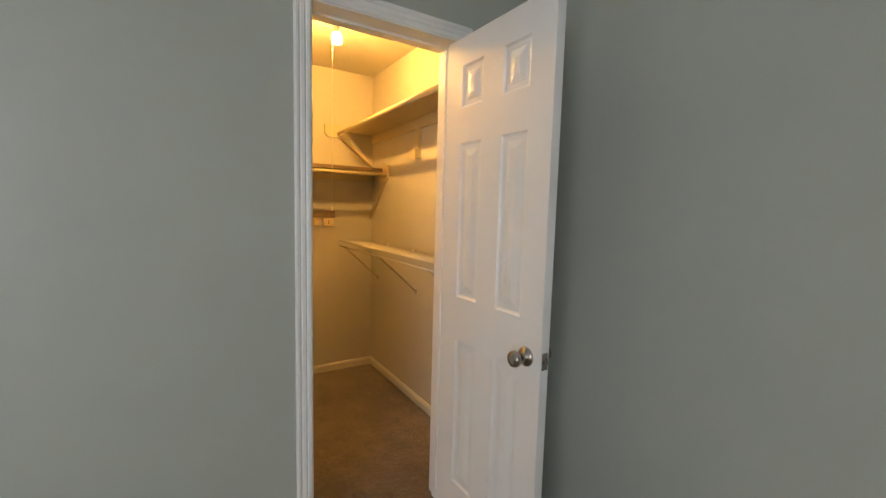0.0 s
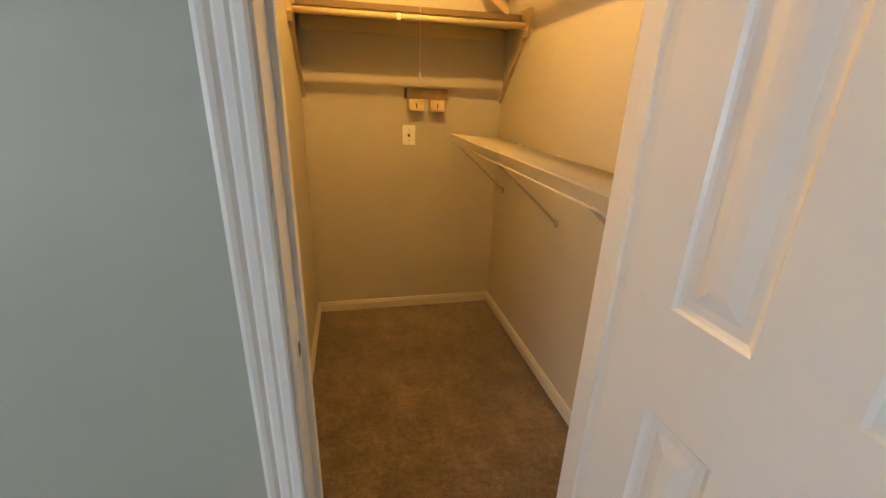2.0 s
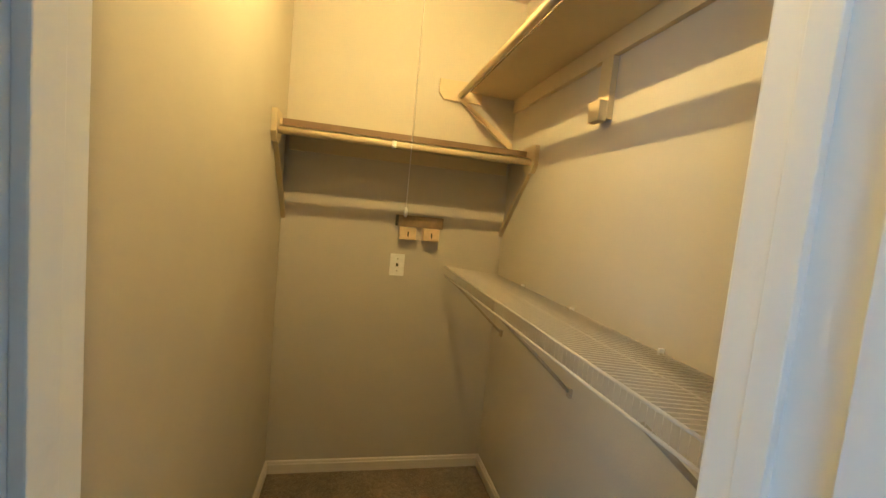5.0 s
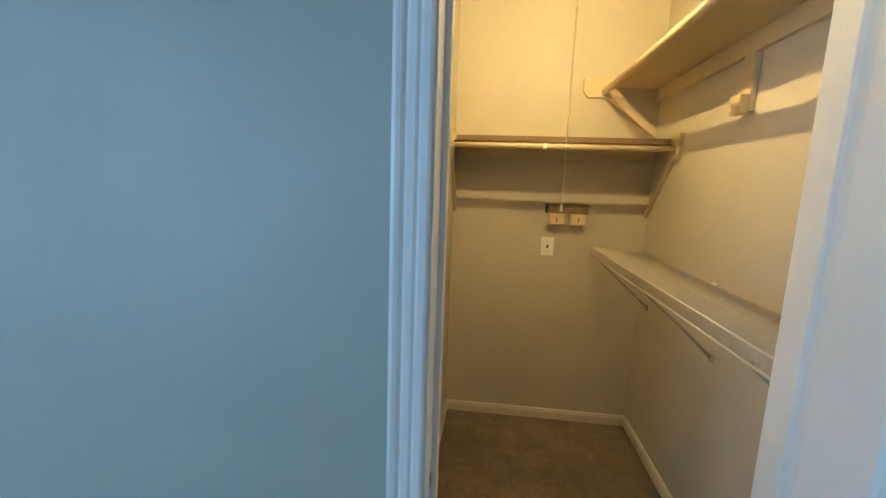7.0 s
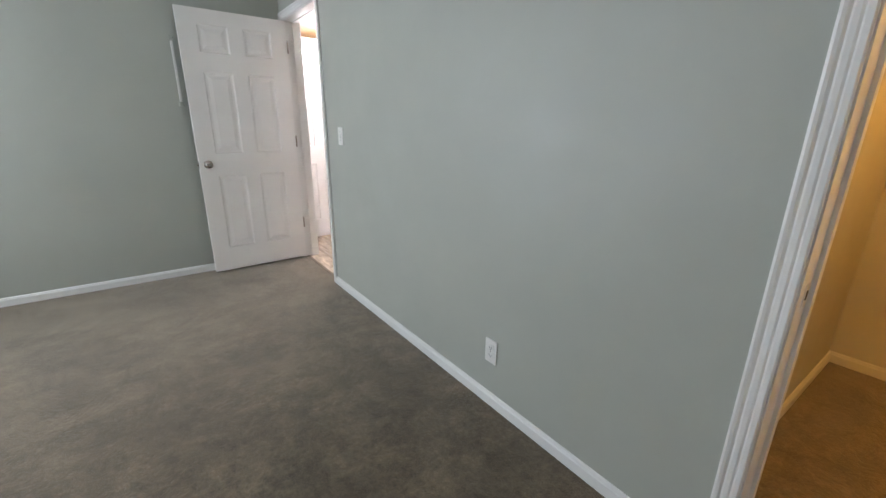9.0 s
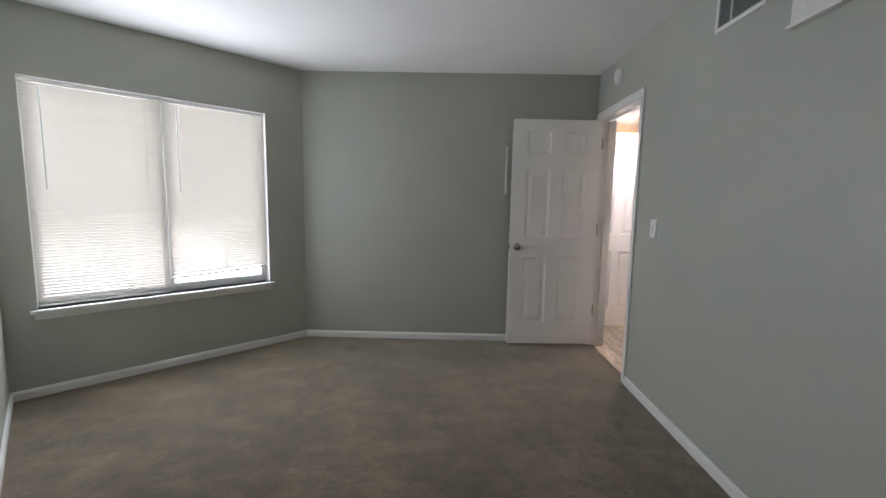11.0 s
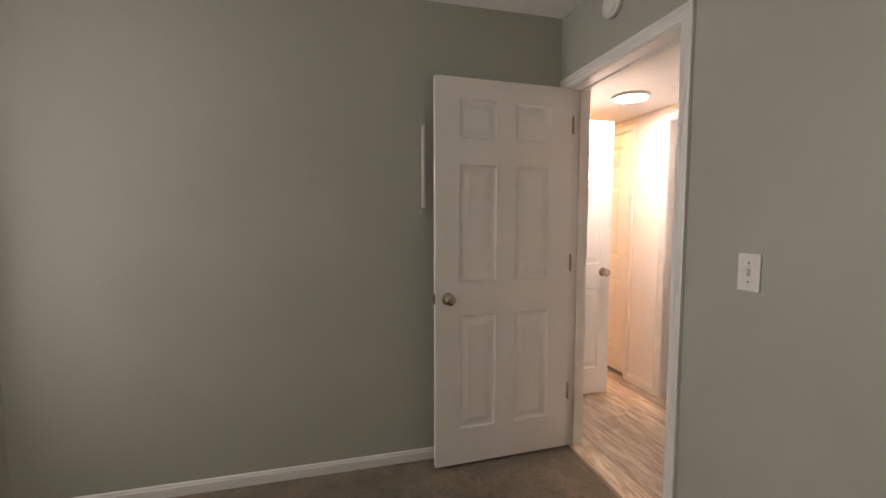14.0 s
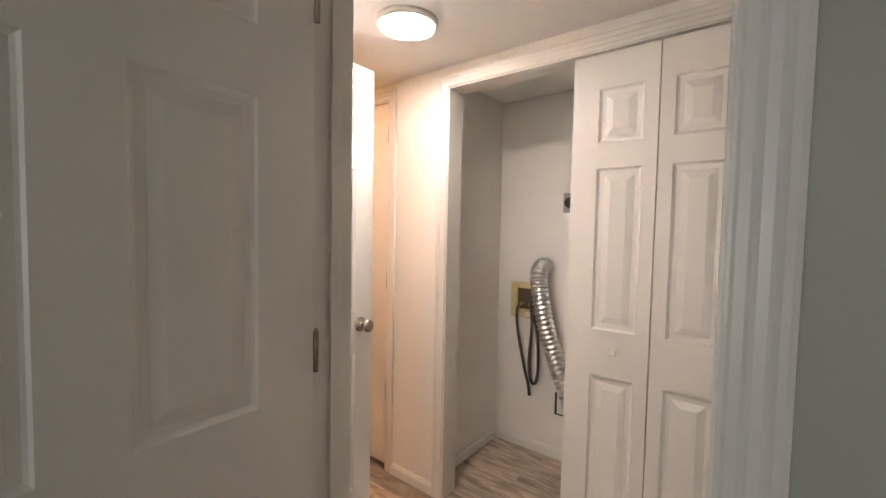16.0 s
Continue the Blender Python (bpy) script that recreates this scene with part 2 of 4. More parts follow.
def tube(bm, pts, radius, seg=10, ridges=None):
    """A round tube along smooth points; ridges gives a radius for each sample."""
    pts = [Vector(p) for p in pts]
    t = bmesh.new()
    rings, up = [], None
    for i, p in enumerate(pts):
        d = (pts[min(i + 1, len(pts) - 1)] - pts[max(i - 1, 0)]).normalized()
        if up is None:
            up = d.orthogonal().normalized()
        up = (up - d * up.dot(d)).normalized()
        s = d.cross(up)
        r = ridges[i] if ridges else radius
        rings.append([t.verts.new(p + r * (math.cos(a) * up + math.sin(a) * s)) for a in (2 * math.pi * k / seg for k in range(seg))])
    for a, b in zip(rings, rings[1:]):
        for k in range(seg):
            t.faces.new((a[k], a[(k + 1) % seg], b[(k + 1) % seg], b[k])).smooth = True
    t.faces.new(rings[0][::-1])
    t.faces.new(rings[-1])
    bmesh.ops.recalc_face_normals(t, faces=t.faces)
    join(bm, t)


def spline(knots, n):
    """Points along a Catmull-Rom curve through the knots."""
    k = [Vector(p) for p in knots]
    k = [2 * k[0] - k[1], *k, 2 * k[-1] - k[-2]]
    out = []
    for i in range(1, len(k) - 2):
        p0, p1, p2, p3 = k[i - 1:i + 3]
        for j in range(n):
            u = j / n
            out.append(0.5 * (2 * p1 + (p2 - p0) * u + (2 * p0 - 5 * p1 + 4 * p2 - p3) * u * u + (3 * p1 - p0 - 3 * p2 + p3) * u ** 3))
    return out + [k[-2]]


def mesh_of(name, bm, *mats):
    me = bpy.data.meshes.new(name)
    bm.to_mesh(me)
    bm.free()
    for mt in mats:
        me.materials.append(mt)
    return me


def part(name, bm, material, parent, label=""):
    """Links a bmesh (or a ready mesh) as one part under a thing."""
    me = bm if isinstance(bm, bpy.types.Mesh) else mesh_of(name, bm, material)
    ob = new(name, me)
    ob.parent = parent
    return tagged(ob, label)


def empty(name, m, label, category, group="", kind=""):
    ob = new(name)
    ob.matrix_world = m
    ob.empty_display_size = 0.1
    return tagged(ob, label, category, group, kind)


def structure(name, bm, label, category, *mats):
    return tagged(new(name, mesh_of(name, bm, *mats)), label, category, kind="structure")


def boxed(*specs, bevel=0.0):
    """A bmesh of boxes given as (a, b) corner pairs."""
    bm = bmesh.new()
    for a, b in specs:
        box(bm, a, b, bevel=bevel)
    return bm


# ---- plan ----
CEIL = 2.465
NY, NB = 2.09, 2.23            # north wall, room face and back face
WX, EX = -2.70, 1.97           # west and east walls of the bedroom
HALLY, HALLC = 3.16, 2.15      # far wall and ceiling of the hall
D2L, D2R, D2H = -2.625, -1.848, 2.055    # bedroom door opening
CL, CR, CH = 1.018, 1.602, 2.028        # closet door opening
CLX, CRX, CBY, CLC = 0.878, 1.97, 3.905, 2.42   # closet inside
LL, LR, LH = -3.035, -1.812, 2.045        # laundry opening
LSX, LEX, LBY, LC = -3.165, -1.68, 3.90, 2.18
J = 0.018                              # jamb board thickness
HW = -4.8                              # west end of the hall
BAY0 = Vector((-2.70, -0.59, 0))       # corner where the slanted window wall begins
BAYM = Matrix.Translation(BAY0) @ pose(0, 0, 0, 0, 0, -45)   # local x along the wall, local y into the room
BAYL = 1.98
WS0, WS1, WZ0, WZ1 = 0.335, 1.82, 0.575, 2.04


def two_sided(bm, axis, value, tol=0.002):
    """Second material on faces that do not lie in the plane axis = value."""
    bm.faces.ensure_lookup_table()
    for f in bm.faces:
        if any(abs(v.co[axis] - value) > tol for v in f.verts):
            f.material_index = 1
    return bm


# ---- floors ----
bm = bmesh.new()
for a, b in (((-2.72, -0.62, -0.05), (1.95, 2.09, 0)), ((CL - J, 2.09, -0.05), (CR + J, NB, 0)), ((CLX - 0.02, NB, -0.05), (CRX + 0.02, CBY + 0.02, 0)),
             ((-2.643, 2.09, -0.05), (-1.822, 2.13, 0)), ((-2.72, -2.3, -0.05), (1.95, -0.62, 0))):
    box(bm, a, b)
structure("floor", bm, "taupe cut-pile carpet, worn and brushed in patches", "carpet", CARPET)

# ---- bedroom walls ----
bm = boxed(((WX - 0.12, NY, 0), (D2L - J, NB, CEIL)), ((D2L - J, NY, D2H + J), (D2R + J, NB, CEIL)), ((D2R + J, NY, 0), (CL - J, NB, CEIL)),
           ((CL - J, NY, CH + J), (CR + J, NB, CEIL)), ((CR + J, NY, 0), (EX + 0.12, NB, CEIL)))
structure("wall_north", two_sided(bm, 1, NY), "matte warm grey painted bedroom wall", "wall", GREY, HALLWHITE)
structure("wall_west", boxed(((WX - 0.12, -0.6, 0), (WX, NY, CEIL))), "matte warm grey painted bedroom wall", "wall", GREY)
structure("wall_east", boxed(((EX, -1.2, 0), (EX + 0.12, NY, CEIL))), "matte grey painted wall beside the closet door", "wall", GREY)
bm = bmesh.new()
for a, b in (((-0.06, -0.14, 0), (WS0, 0, CEIL)), ((WS1, -0.14, 0), (BAYL + 0.1, 0, CEIL)), ((WS0, -0.14, 0), (WS1, 0, WZ0)), ((WS0, -0.14, WZ1), (WS1, 0, CEIL))):
    box(bm, a, b)
w = structure("wall_window", bm, "matte grey painted slanted wall round the window", "wall", GREY)
w.matrix_world = BAYM
corner = BAYM @ Vector((BAYL, 0, 0))
SIDEM = Matrix.Translation(corner) @ pose(0, 0, 0, 0, 0, 45)
w = structure("wall_side", boxed(((0, -0.12, 0), (1.36, 0, CEIL))), "matte grey painted wall beside the window wall", "wall", GREY)
w.matrix_world = SIDEM
turn = SIDEM @ Vector((1.36, 0, 0))
structure("wall_south", boxed(((turn.x, turn.y - 0.12, 0), (EX + 0.12, turn.y, CEIL))), "matte grey painted wall", "wall", GREY)
structure("ceiling", boxed(((-2.85, -2.4, CEIL), (2.1, NB, CEIL + 0.1))), "white textured bedroom ceiling", "ceiling", CEILING)

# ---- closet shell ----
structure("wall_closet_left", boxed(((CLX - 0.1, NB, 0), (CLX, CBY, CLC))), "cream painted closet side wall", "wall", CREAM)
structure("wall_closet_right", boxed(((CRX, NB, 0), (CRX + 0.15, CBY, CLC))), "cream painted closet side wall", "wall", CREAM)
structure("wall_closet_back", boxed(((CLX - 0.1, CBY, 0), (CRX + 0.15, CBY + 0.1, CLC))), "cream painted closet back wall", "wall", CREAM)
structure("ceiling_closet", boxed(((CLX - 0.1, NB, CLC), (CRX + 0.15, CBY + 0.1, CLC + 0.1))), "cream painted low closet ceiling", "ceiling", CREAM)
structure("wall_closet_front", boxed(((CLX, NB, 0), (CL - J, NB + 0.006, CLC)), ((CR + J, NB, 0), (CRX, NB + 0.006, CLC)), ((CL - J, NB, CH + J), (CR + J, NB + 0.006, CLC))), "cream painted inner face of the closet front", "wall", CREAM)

# ---- hall and laundry shell ----
D4L, D4R = -4.115, -3.448
D3L, D3R = -3.775, -3.195
structure("wall_hall_north", boxed(((HW, HALLY, 0), (D4L - J, HALLY + 0.11, HALLC)), ((D4L - J, HALLY, D2H + J), (D4R + J, HALLY + 0.11, HALLC)), ((D4R + J, HALLY, 0), (LL - J, HALLY + 0.11, HALLC)),
          ((LL - J, HALLY, LH + J), (LR + J, HALLY + 0.11, HALLC)), ((LR + J, HALLY, 0), (-1.2, HALLY + 0.11, HALLC))), "off-white painted hall wall", "wall", HALLWHITE)
structure("wall_hall_south", boxed(((D3R + J, NB - 0.11, 0), (WX - 0.12, NB, HALLC)), ((HW, NB - 0.11, 0), (D3L - J, NB, HALLC)), ((D3L - J, NB - 0.11, D2H + J), (D3R + J, NB, HALLC))), "off-white painted hall wall", "wall", HALLWHITE)
structure("wall_hall_west", boxed(((HW - 0.1, 1.0, 0), (HW, HALLY + 0.11, HALLC))), "off-white painted hall end wall", "wall", HALLWHITE)
structure("wall_hall_east", boxed(((-1.2, NB, 0), (-1.1, HALLY + 0.11, HALLC))), "off-white painted hall end wall", "wall", HALLWHITE)
structure("ceiling_hall", boxed(((HW - 0.1, NB, HALLC), (-1.1, HALLY + 0.11, HALLC + 0.03)), ((HW - 0.1, 0.9, HALLC), (WX - 0.12, NB, HALLC + 0.03))), "white painted dropped hall ceiling", "ceiling", CEILING)
structure("wall_bath", boxed(((HW, 1.0, 0), (WX - 0.12, 1.1, HALLC))), "off-white painted wall of the side room", "wall", HALLWHITE)
structure("wall_laundry_left", boxed(((LSX - 0.1, HALLY + 0.11, 0), (LSX, LBY, LC))), "white painted laundry side wall", "wall", HALLWHITE)
structure("wall_laundry_right", boxed(((LEX, HALLY + 0.11, 0), (LEX + 0.1, LBY, LC))), "white painted laundry side wall", "wall", HALLWHITE)
structure("wall_laundry_back", boxed(((LSX - 0.1, LBY, 0), (LEX + 0.1, LBY + 0.1, LC))), "white painted laundry back wall", "wall", HALLWHITE)
structure("wall_linen", boxed(((D4L - 0.1, HALLY + 0.11, 0), (D4L - 0.05, HALLY + 0.5, HALLC)), ((D4R + 0.05, HALLY + 0.11, 0), (D4R + 0.1, HALLY + 0.5, HALLC)), ((D4L - 0.1, HALLY + 0.5, 0), (D4R + 0.1, HALLY + 0.55, HALLC)), ((D4L - 0.1, HALLY + 0.11, HALLC), (D4R + 0.1, HALLY + 0.55, HALLC + 0.05)), ((D4L - 0.1, HALLY + 0.11, -0.05), (D4R + 0.1, HALLY + 0.55, -0.006))), "white painted linen cupboard shell", "wall", HALLWHITE)
structure("ceiling_laundry", boxed(((LSX - 0.1, HALLY + 0.11, LC), (LEX + 0.1, LBY + 0.1, LC + 0.05))), "white painted laundry ceiling", "ceiling", CEILING)


# ---- trim ----
def moulding(bm, length, m, height=0.062, thick=0.013):
    """Baseboard with an eased top, along local x, standing out to local -y."""
    o = [(0, 0), (-thick, 0), (-thick, height * 0.72), (-thick * 0.75, height * 0.8), (-thick * 0.62, height * 0.93), (-thick * 0.3, height), (0, height)]
    t = bmesh.new()
    a = [t.verts.new((0, y, z)) for y, z in o]
    b = [t.verts.new((length, y, z)) for y, z in o]
    for i in range(len(o)):
        k = (i + 1) % len(o)
        t.faces.new((a[i], a[k], b[k], b[i]))
    t.faces.new(a[::-1])
    t.faces.new(b)
    bmesh.ops.recalc_face_normals(t, faces=t.faces)
    join(bm, t, m)


def baseboard(x0, y0, x1, y1, mat=TRIM, label="white painted moulded baseboard at the carpet"):
    """Baseboard from one corner to the other; the room lies to the right of the way."""
    d = Vector((x1 - x0, y1 - y0, 0))
    bm = bmesh.new()
    moulding(bm, d.length, Matrix.Translation((x0, y0, 0)) @ Matrix.Rotation(math.atan2(d.y, d.x), 4, "Z"))
    return structure("baseboard", bm, label, "baseboard", mat)


CW = 0.056   # casing width
baseboard(D2R + CW + 0.006, NY, CL - CW - 0.006, NY)
baseboard(CR + CW + 0.006, NY, EX, NY)
baseboard(WX, BAY0.y, WX, NY)
baseboard(corner.x, corner.y, BAY0.x, BAY0.y)
baseboard(turn.x, turn.y, corner.x, corner.y)
baseboard(EX, turn.y, turn.x, turn.y)
baseboard(EX, NY, EX, turn.y)
baseboard(CLX, NB, CLX, CBY, CREAMTRIM, "cream painted baseboard along the closet carpet")
baseboard(CLX, CBY, CRX, CBY, CREAMTRIM, "cream painted baseboard along the closet carpet")
baseboard(CRX, CBY, CRX, NB + 0.01, CREAMTRIM, "cream painted baseboard along the closet carpet")
baseboard(D4R + CW + 0.008, HALLY, LL - CW - 0.008, HALLY)
baseboard(LSX, HALLY + 0.11, LSX, LBY)
baseboard(LSX, LBY, LEX, LBY)
baseboard(LEX, LBY, LEX, HALLY + 0.11)
baseboard(-2.68, NB, D3R + CW + 0.01, NB)


def casing_profile(bm, length, m, width=CW):
    """Moulded casing with two flutes: local x along, local z across (inner edge 0), standing out to local -y."""
    o = [(0, 0), (-0.007, 0), (-0.010, 0.004), (-0.010, 0.014), (-0.008, 0.018), (-0.011, 0.023), (-0.011, 0.033), (-0.009, 0.037), (-0.014, 0.043), (-0.016, 0.050), (-0.014, width), (0, width)]
    t = bmesh.new()
    a = [t.verts.new((-z, y, z)) for y, z in o]
    b = [t.verts.new((length + z, y, z)) for y, z in o]
    for i in range(len(o)):
        k = (i + 1) % len(o)
        t.faces.new((a[i], a[k], b[k], b[i]))
    t.faces.new(a[::-1])
    t.faces.new(b)
    bmesh.ops.recalc_face_normals(t, faces=t.faces)
    join(bm, t, m)


def casing_side(bm, height, m, width=CW):
    """The upright leg of a casing: mitred at its top only; local x is up, local z outwards."""
    o = [(0, 0), (-0.007, 0), (-0.010, 0.004), (-0.010, 0.014), (-0.008, 0.018), (-0.011, 0.023), (-0.011, 0.033), (-0.009, 0.037), (-0.014, 0.043), (-0.016, 0.050), (-0.014, width), (0, width)]
    t = bmesh.new()
    a = [t.verts.new((0, y, z)) for y, z in o]
    b = [t.verts.new((height + z, y, z)) for y, z in o]
    for i in range(len(o)):
        k = (i + 1) % len(o)
        t.faces.new((a[i], a[k], b[k], b[i]))
    t.faces.new(a[::-1])
    t.faces.new(b)
    bmesh.ops.recalc_face_normals(t, faces=t.faces)
    join(bm, t, m)


def axes(origin, x, y, z):
    m = Matrix((x, y, z)).transposed().to_4x4()
    return Matrix.Translation(origin) @ m


def door_frame(name, x0, x1, h, y_front, y_back, front=True, back=True, stop_y=None):
    """Jamb lining with stop, and moulded casings on both wall faces."""
    ob = empty(name, Matrix.Translation(((x0 + x1) / 2, (y_front + y_back) / 2, 0)), "white painted door frame with moulded casing", "door frame", kind="structure")
    inv = ob.matrix_world.inverted()

    def add(pname, bm):
        bmesh.ops.transform(bm, matrix=inv, verts=bm.verts)
        return part(pname, bm, TRIM, ob)
    add("jamb", boxed(((x0 - J, y_front - 0.001, 0), (x0, y_back + 0.001, h)), bevel=0.0015))
    add("jamb", boxed(((x1, y_front - 0.001, 0), (x1 + J, y_back + 0.001, h)), bevel=0.0015))
    add("head_jamb", boxed(((x0 - J, y_front - 0.001, h), (x1 + J, y_back + 0.001, h + J)), bevel=0.0015))
    if stop_y:
        add("door_stop", boxed(((x0, stop_y, 0), (x0 + 0.01, stop_y + 0.03, h)), bevel=0.0015))
        add("door_stop", boxed(((x1 - 0.01, stop_y, 0), (x1, stop_y + 0.03, h)), bevel=0.0015))
        add("door_stop", boxed(((x0, stop_y, h - 0.01), (x1, stop_y + 0.03, h)), bevel=0.0015))
    r = 0.005
    for on, y, s in ((front, y_front, 1), (back, y_back, -1)):
        if not on:
            continue
        for pname, o, ux, uz, length, fn in (("casing", (x0 - r, y, 0), (0, 0, 1), (-1, 0, 0), h + r, casing_side), ("casing", (x1 + r, y, 0), (0, 0, 1), (1, 0, 0), h + r, casing_side),
                                             ("head_casing", (x0 - r, y, h + r), (1, 0, 0), (0, 0, 1), x1 - x0 + 2 * r, casing_profile)):
            bm = bmesh.new()
            fn(bm, length, axes(o, Vector(ux), Vector((0, s, 0)), Vector(uz)))
            bmesh.ops.recalc_face_normals(bm, faces=bm.faces)
            add(pname, bm)
    return ob


door_frame("door_frame_bedroom", D2L, D2R, D2H, NY, NB, stop_y=NY + 0.075)
door_frame("door_frame_closet", CL, CR, CH, NY, NB + 0.006, stop_y=NY + 0.075)
door_frame("door_frame_linen", D4L, D4R, D2H, HALLY, HALLY + 0.11, back=False)
door_frame("door_frame_side_room", D3L, D3R, D2H, NB - 0.11, NB, front=False)
door_frame("door_frame_laundry", LL, LR, LH, HALLY, HALLY + 0.11, back=False)


# ---- doors ----
def panel_door(name, m, w, h, label, category="door", t=0.035, hinge_mat=DULLMETAL, hinge_label="tarnished metal butt hinge", cols=2, knob_side=0, knob_style="ball", hinges=(), knob_z=0.93, group="", both=True, free_end=True, stile=0.163, rail=0.14, top_panel=(1.73, 0.105)):
    """Moulded panel door. Local x from the hinge to the latch, y through the leaf, z up."""
    ob = empty(name, m, label, category, group)
    st, mid = stile * w, rail * w
    if cols == 2:
        pw = (w - 2 * st - mid) / 2
        xs = [(st, st + pw), (st + pw + mid, w - st)]
    else:
        xs = [(0.046, w - 0.098) if free_end else (0.098, w - 0.046)]
    zs = [(0.195, 0.808), (0.985, 1.595), (top_panel[0], h - top_panel[1])]
    cells = [(x0, x1, z0, z1) for x0, x1 in xs for z0, z1 in zs]
    bm = bmesh.new()
    xb = sorted({0.0, w, *[v for x in xs for v in x]})
    zb = sorted({0.0, h, *[v for z in zs for v in z]})
    for y, s in ((0.0, -1), (t, 1)):
        for xa, xc in zip(xb, xb[1:]):
            for za, zc in zip(zb, zb[1:]):
                if (xa, xc, za, zc) in cells:
                    prev = [(xa, za), (xc, za), (xc, zc), (xa, zc)]
                    py = y
                    for ins, dep in ((0.005, 0.0045), (0.011, 0.0068), (0.034, 0.0072)):
                        cur = [(xa + ins, za + ins), (xc - ins, za + ins), (xc - ins, zc - ins), (xa + ins, zc - ins)]
                        cy = y - s * dep
                        for i in range(4):
                            k = (i + 1) % 4
                            bm.faces.new([bm.verts.new(v) for v in ((prev[i][0], py, prev[i][1]), (prev[k][0], py, prev[k][1]), (cur[k][0], cy, cur[k][1]), (cur[i][0], cy, cur[i][1]))])
                        prev, py = cur, cy
                    bm.faces.new([bm.verts.new((a, py, b)) for a, b in prev])
                else:
                    bm.faces.new([bm.verts.new(v) for v in ((xa, y, za), (xc, y, za), (xc, y, zc), (xa, y, zc))])
    for a, b in (((0, 0), (w, 0)), ((0, h), (w, h))):
        bm.faces.new([bm.verts.new(v) for v in ((a[0], 0, a[1]), (b[0], 0, b[1]), (b[0], t, b[1]), (a[0], t, a[1]))])
    for x in (0, w):
        bm.faces.new([bm.verts.new(v) for v in ((x, 0, 0), (x, 0, h), (x, t, h), (x, t, 0))])
    bmesh.ops.remove_doubles(bm, verts=bm.verts, dist=0.0001)
    bmesh.ops.recalc_face_normals(bm, faces=bm.faces)
    leaf = part("leaf", bm, DOOR, ob)
    # raised fields of the panels
    shared = {}
    for x0, x1, z0, z1 in cells:
        for y, s in ((0.0, -1), (t, 1)):
            key = (round(z0, 3), s, round(x1 - x0, 4))
            if key not in shared:
                pb = bmesh.new()
                ww, hh = x1 - x0 - 0.05, z1 - z0 - 0.05
                lo = [(-ww / 2, -hh / 2), (ww / 2, -hh / 2), (ww / 2, hh / 2), (-ww / 2, hh / 2)]
                rings = []
                for ins, dep in ((0.0, 0.0), (0.002, 0.0010), (0.024, 0.0058), (0.026, 0.0062)):
                    rings.append([pb.verts.new((a - math.copysign(ins, a), s * dep, b - math.copysign(ins, b))) for a, b in lo])
                for ra, rb in zip(rings, rings[1:]):
                    for i in range(4):
                        pb.faces.new((ra[i], ra[(i + 1) % 4], rb[(i + 1) % 4], rb[i]))
                pb.faces.new(rings[-1])
                bmesh.ops.recalc_face_normals(pb, faces=pb.faces)
                if s < 0 and pb.faces[:][-1].normal.y > 0 or s > 0 and pb.faces[:][-1].normal.y < 0:
                    bmesh.ops.reverse_faces(pb, faces=pb.faces)
                shared[key] = mesh_of("panel", pb, DOOR)
            p = part("panel", shared[key], DOOR, leaf)
            p.location = ((x0 + x1) / 2, y - s * 0.0075, (z0 + z1) / 2)
    if knob_style == "ball":
        for y, s in ((0.0, -1), (t, 1)):
            if not both and s == 1:
                continue
            kb = bmesh.new()
            base = Matrix.Translation((w - 0.065, y, knob_z)) @ Matrix.Rotation(math.pi / 2 * (1 if s < 0 else -1), 4, "X")
            lathe(kb, [(0.033, 0), (0.033, 0.003), (0.029, 0.008), (0.014, 0.011), (0.0115, 0.016), (0.0115, 0.028), (0.017, 0.034), (0.0245, 0.041), (0.0275, 0.050), (0.026, 0.058), (0.020, 0.063), (0.008, 0.065)], base)
            part("knob", kb, NICKEL, ob, "satin nickel round knob on a rose")
        part("latch_plate", boxed(((w - 0.0005, t / 2 - 0.0125, knob_z - 0.028), (w + 0.0015, t / 2 + 0.0125, knob_z + 0.028)), bevel=0.0005), NICKEL, ob, "satin nickel latch plate")
        lb = boxed(((w, t / 2 - 0.006, knob_z - 0.008), (w + 0.010, t / 2 + 0.006, knob_z + 0.008)), bevel=0.002)
        part("latch_bolt", lb, NICKEL, ob)
    elif knob_style == "small":
        kb = bmesh.new()
        lathe(kb, [(0.009, 0), (0.008, 0.010), (0.012, 0.016), (0.0165, 0.022), (0.0165, 0.027), (0.011, 0.031)], Matrix.Translation((w - 0.14, 0, knob_z)) @ Matrix.Rotation(math.pi / 2, 4, "X"))
        part("knob", kb, PLASTIC, ob, "small round white knob")
    for hz, side in hinges:
        hb = bmesh.new()
        y = 0.0 if side < 0 else t
        lathe(hb, [(0.006, -0.045), (0.006, 0.045)], Matrix.Translation((-0.004, y + side * 0.005, hz)), 12)
        lathe(hb, [(0.003, 0.045), (0.0045, 0.049), (0.002, 0.053)], Matrix.Translation((-0.004, y + side * 0.005, hz)), 12)
        box(hb, (-0.002, t / 2 - 0.016, hz - 0.045), (0.0, t / 2 + 0.016, hz + 0.045))
        part("hinge", hb, hinge_mat, ob, hinge_label)
    return ob


# bedroom door, standing open near the west wall
panel_door("door_bedroom", Matrix.Translation((D2L + 0.030, NY + 0.012, 0.02)) @ pose(0, 0, 0, 0, 0, -88) @ Matrix.Translation((0, -0.035, 0)), 0.782, 2.03,
           "white six-panel bedroom door standing open with nickel knob", hinges=((0.33, 1), (1.07, 1), (1.83, 1)), knob_z=0.903)
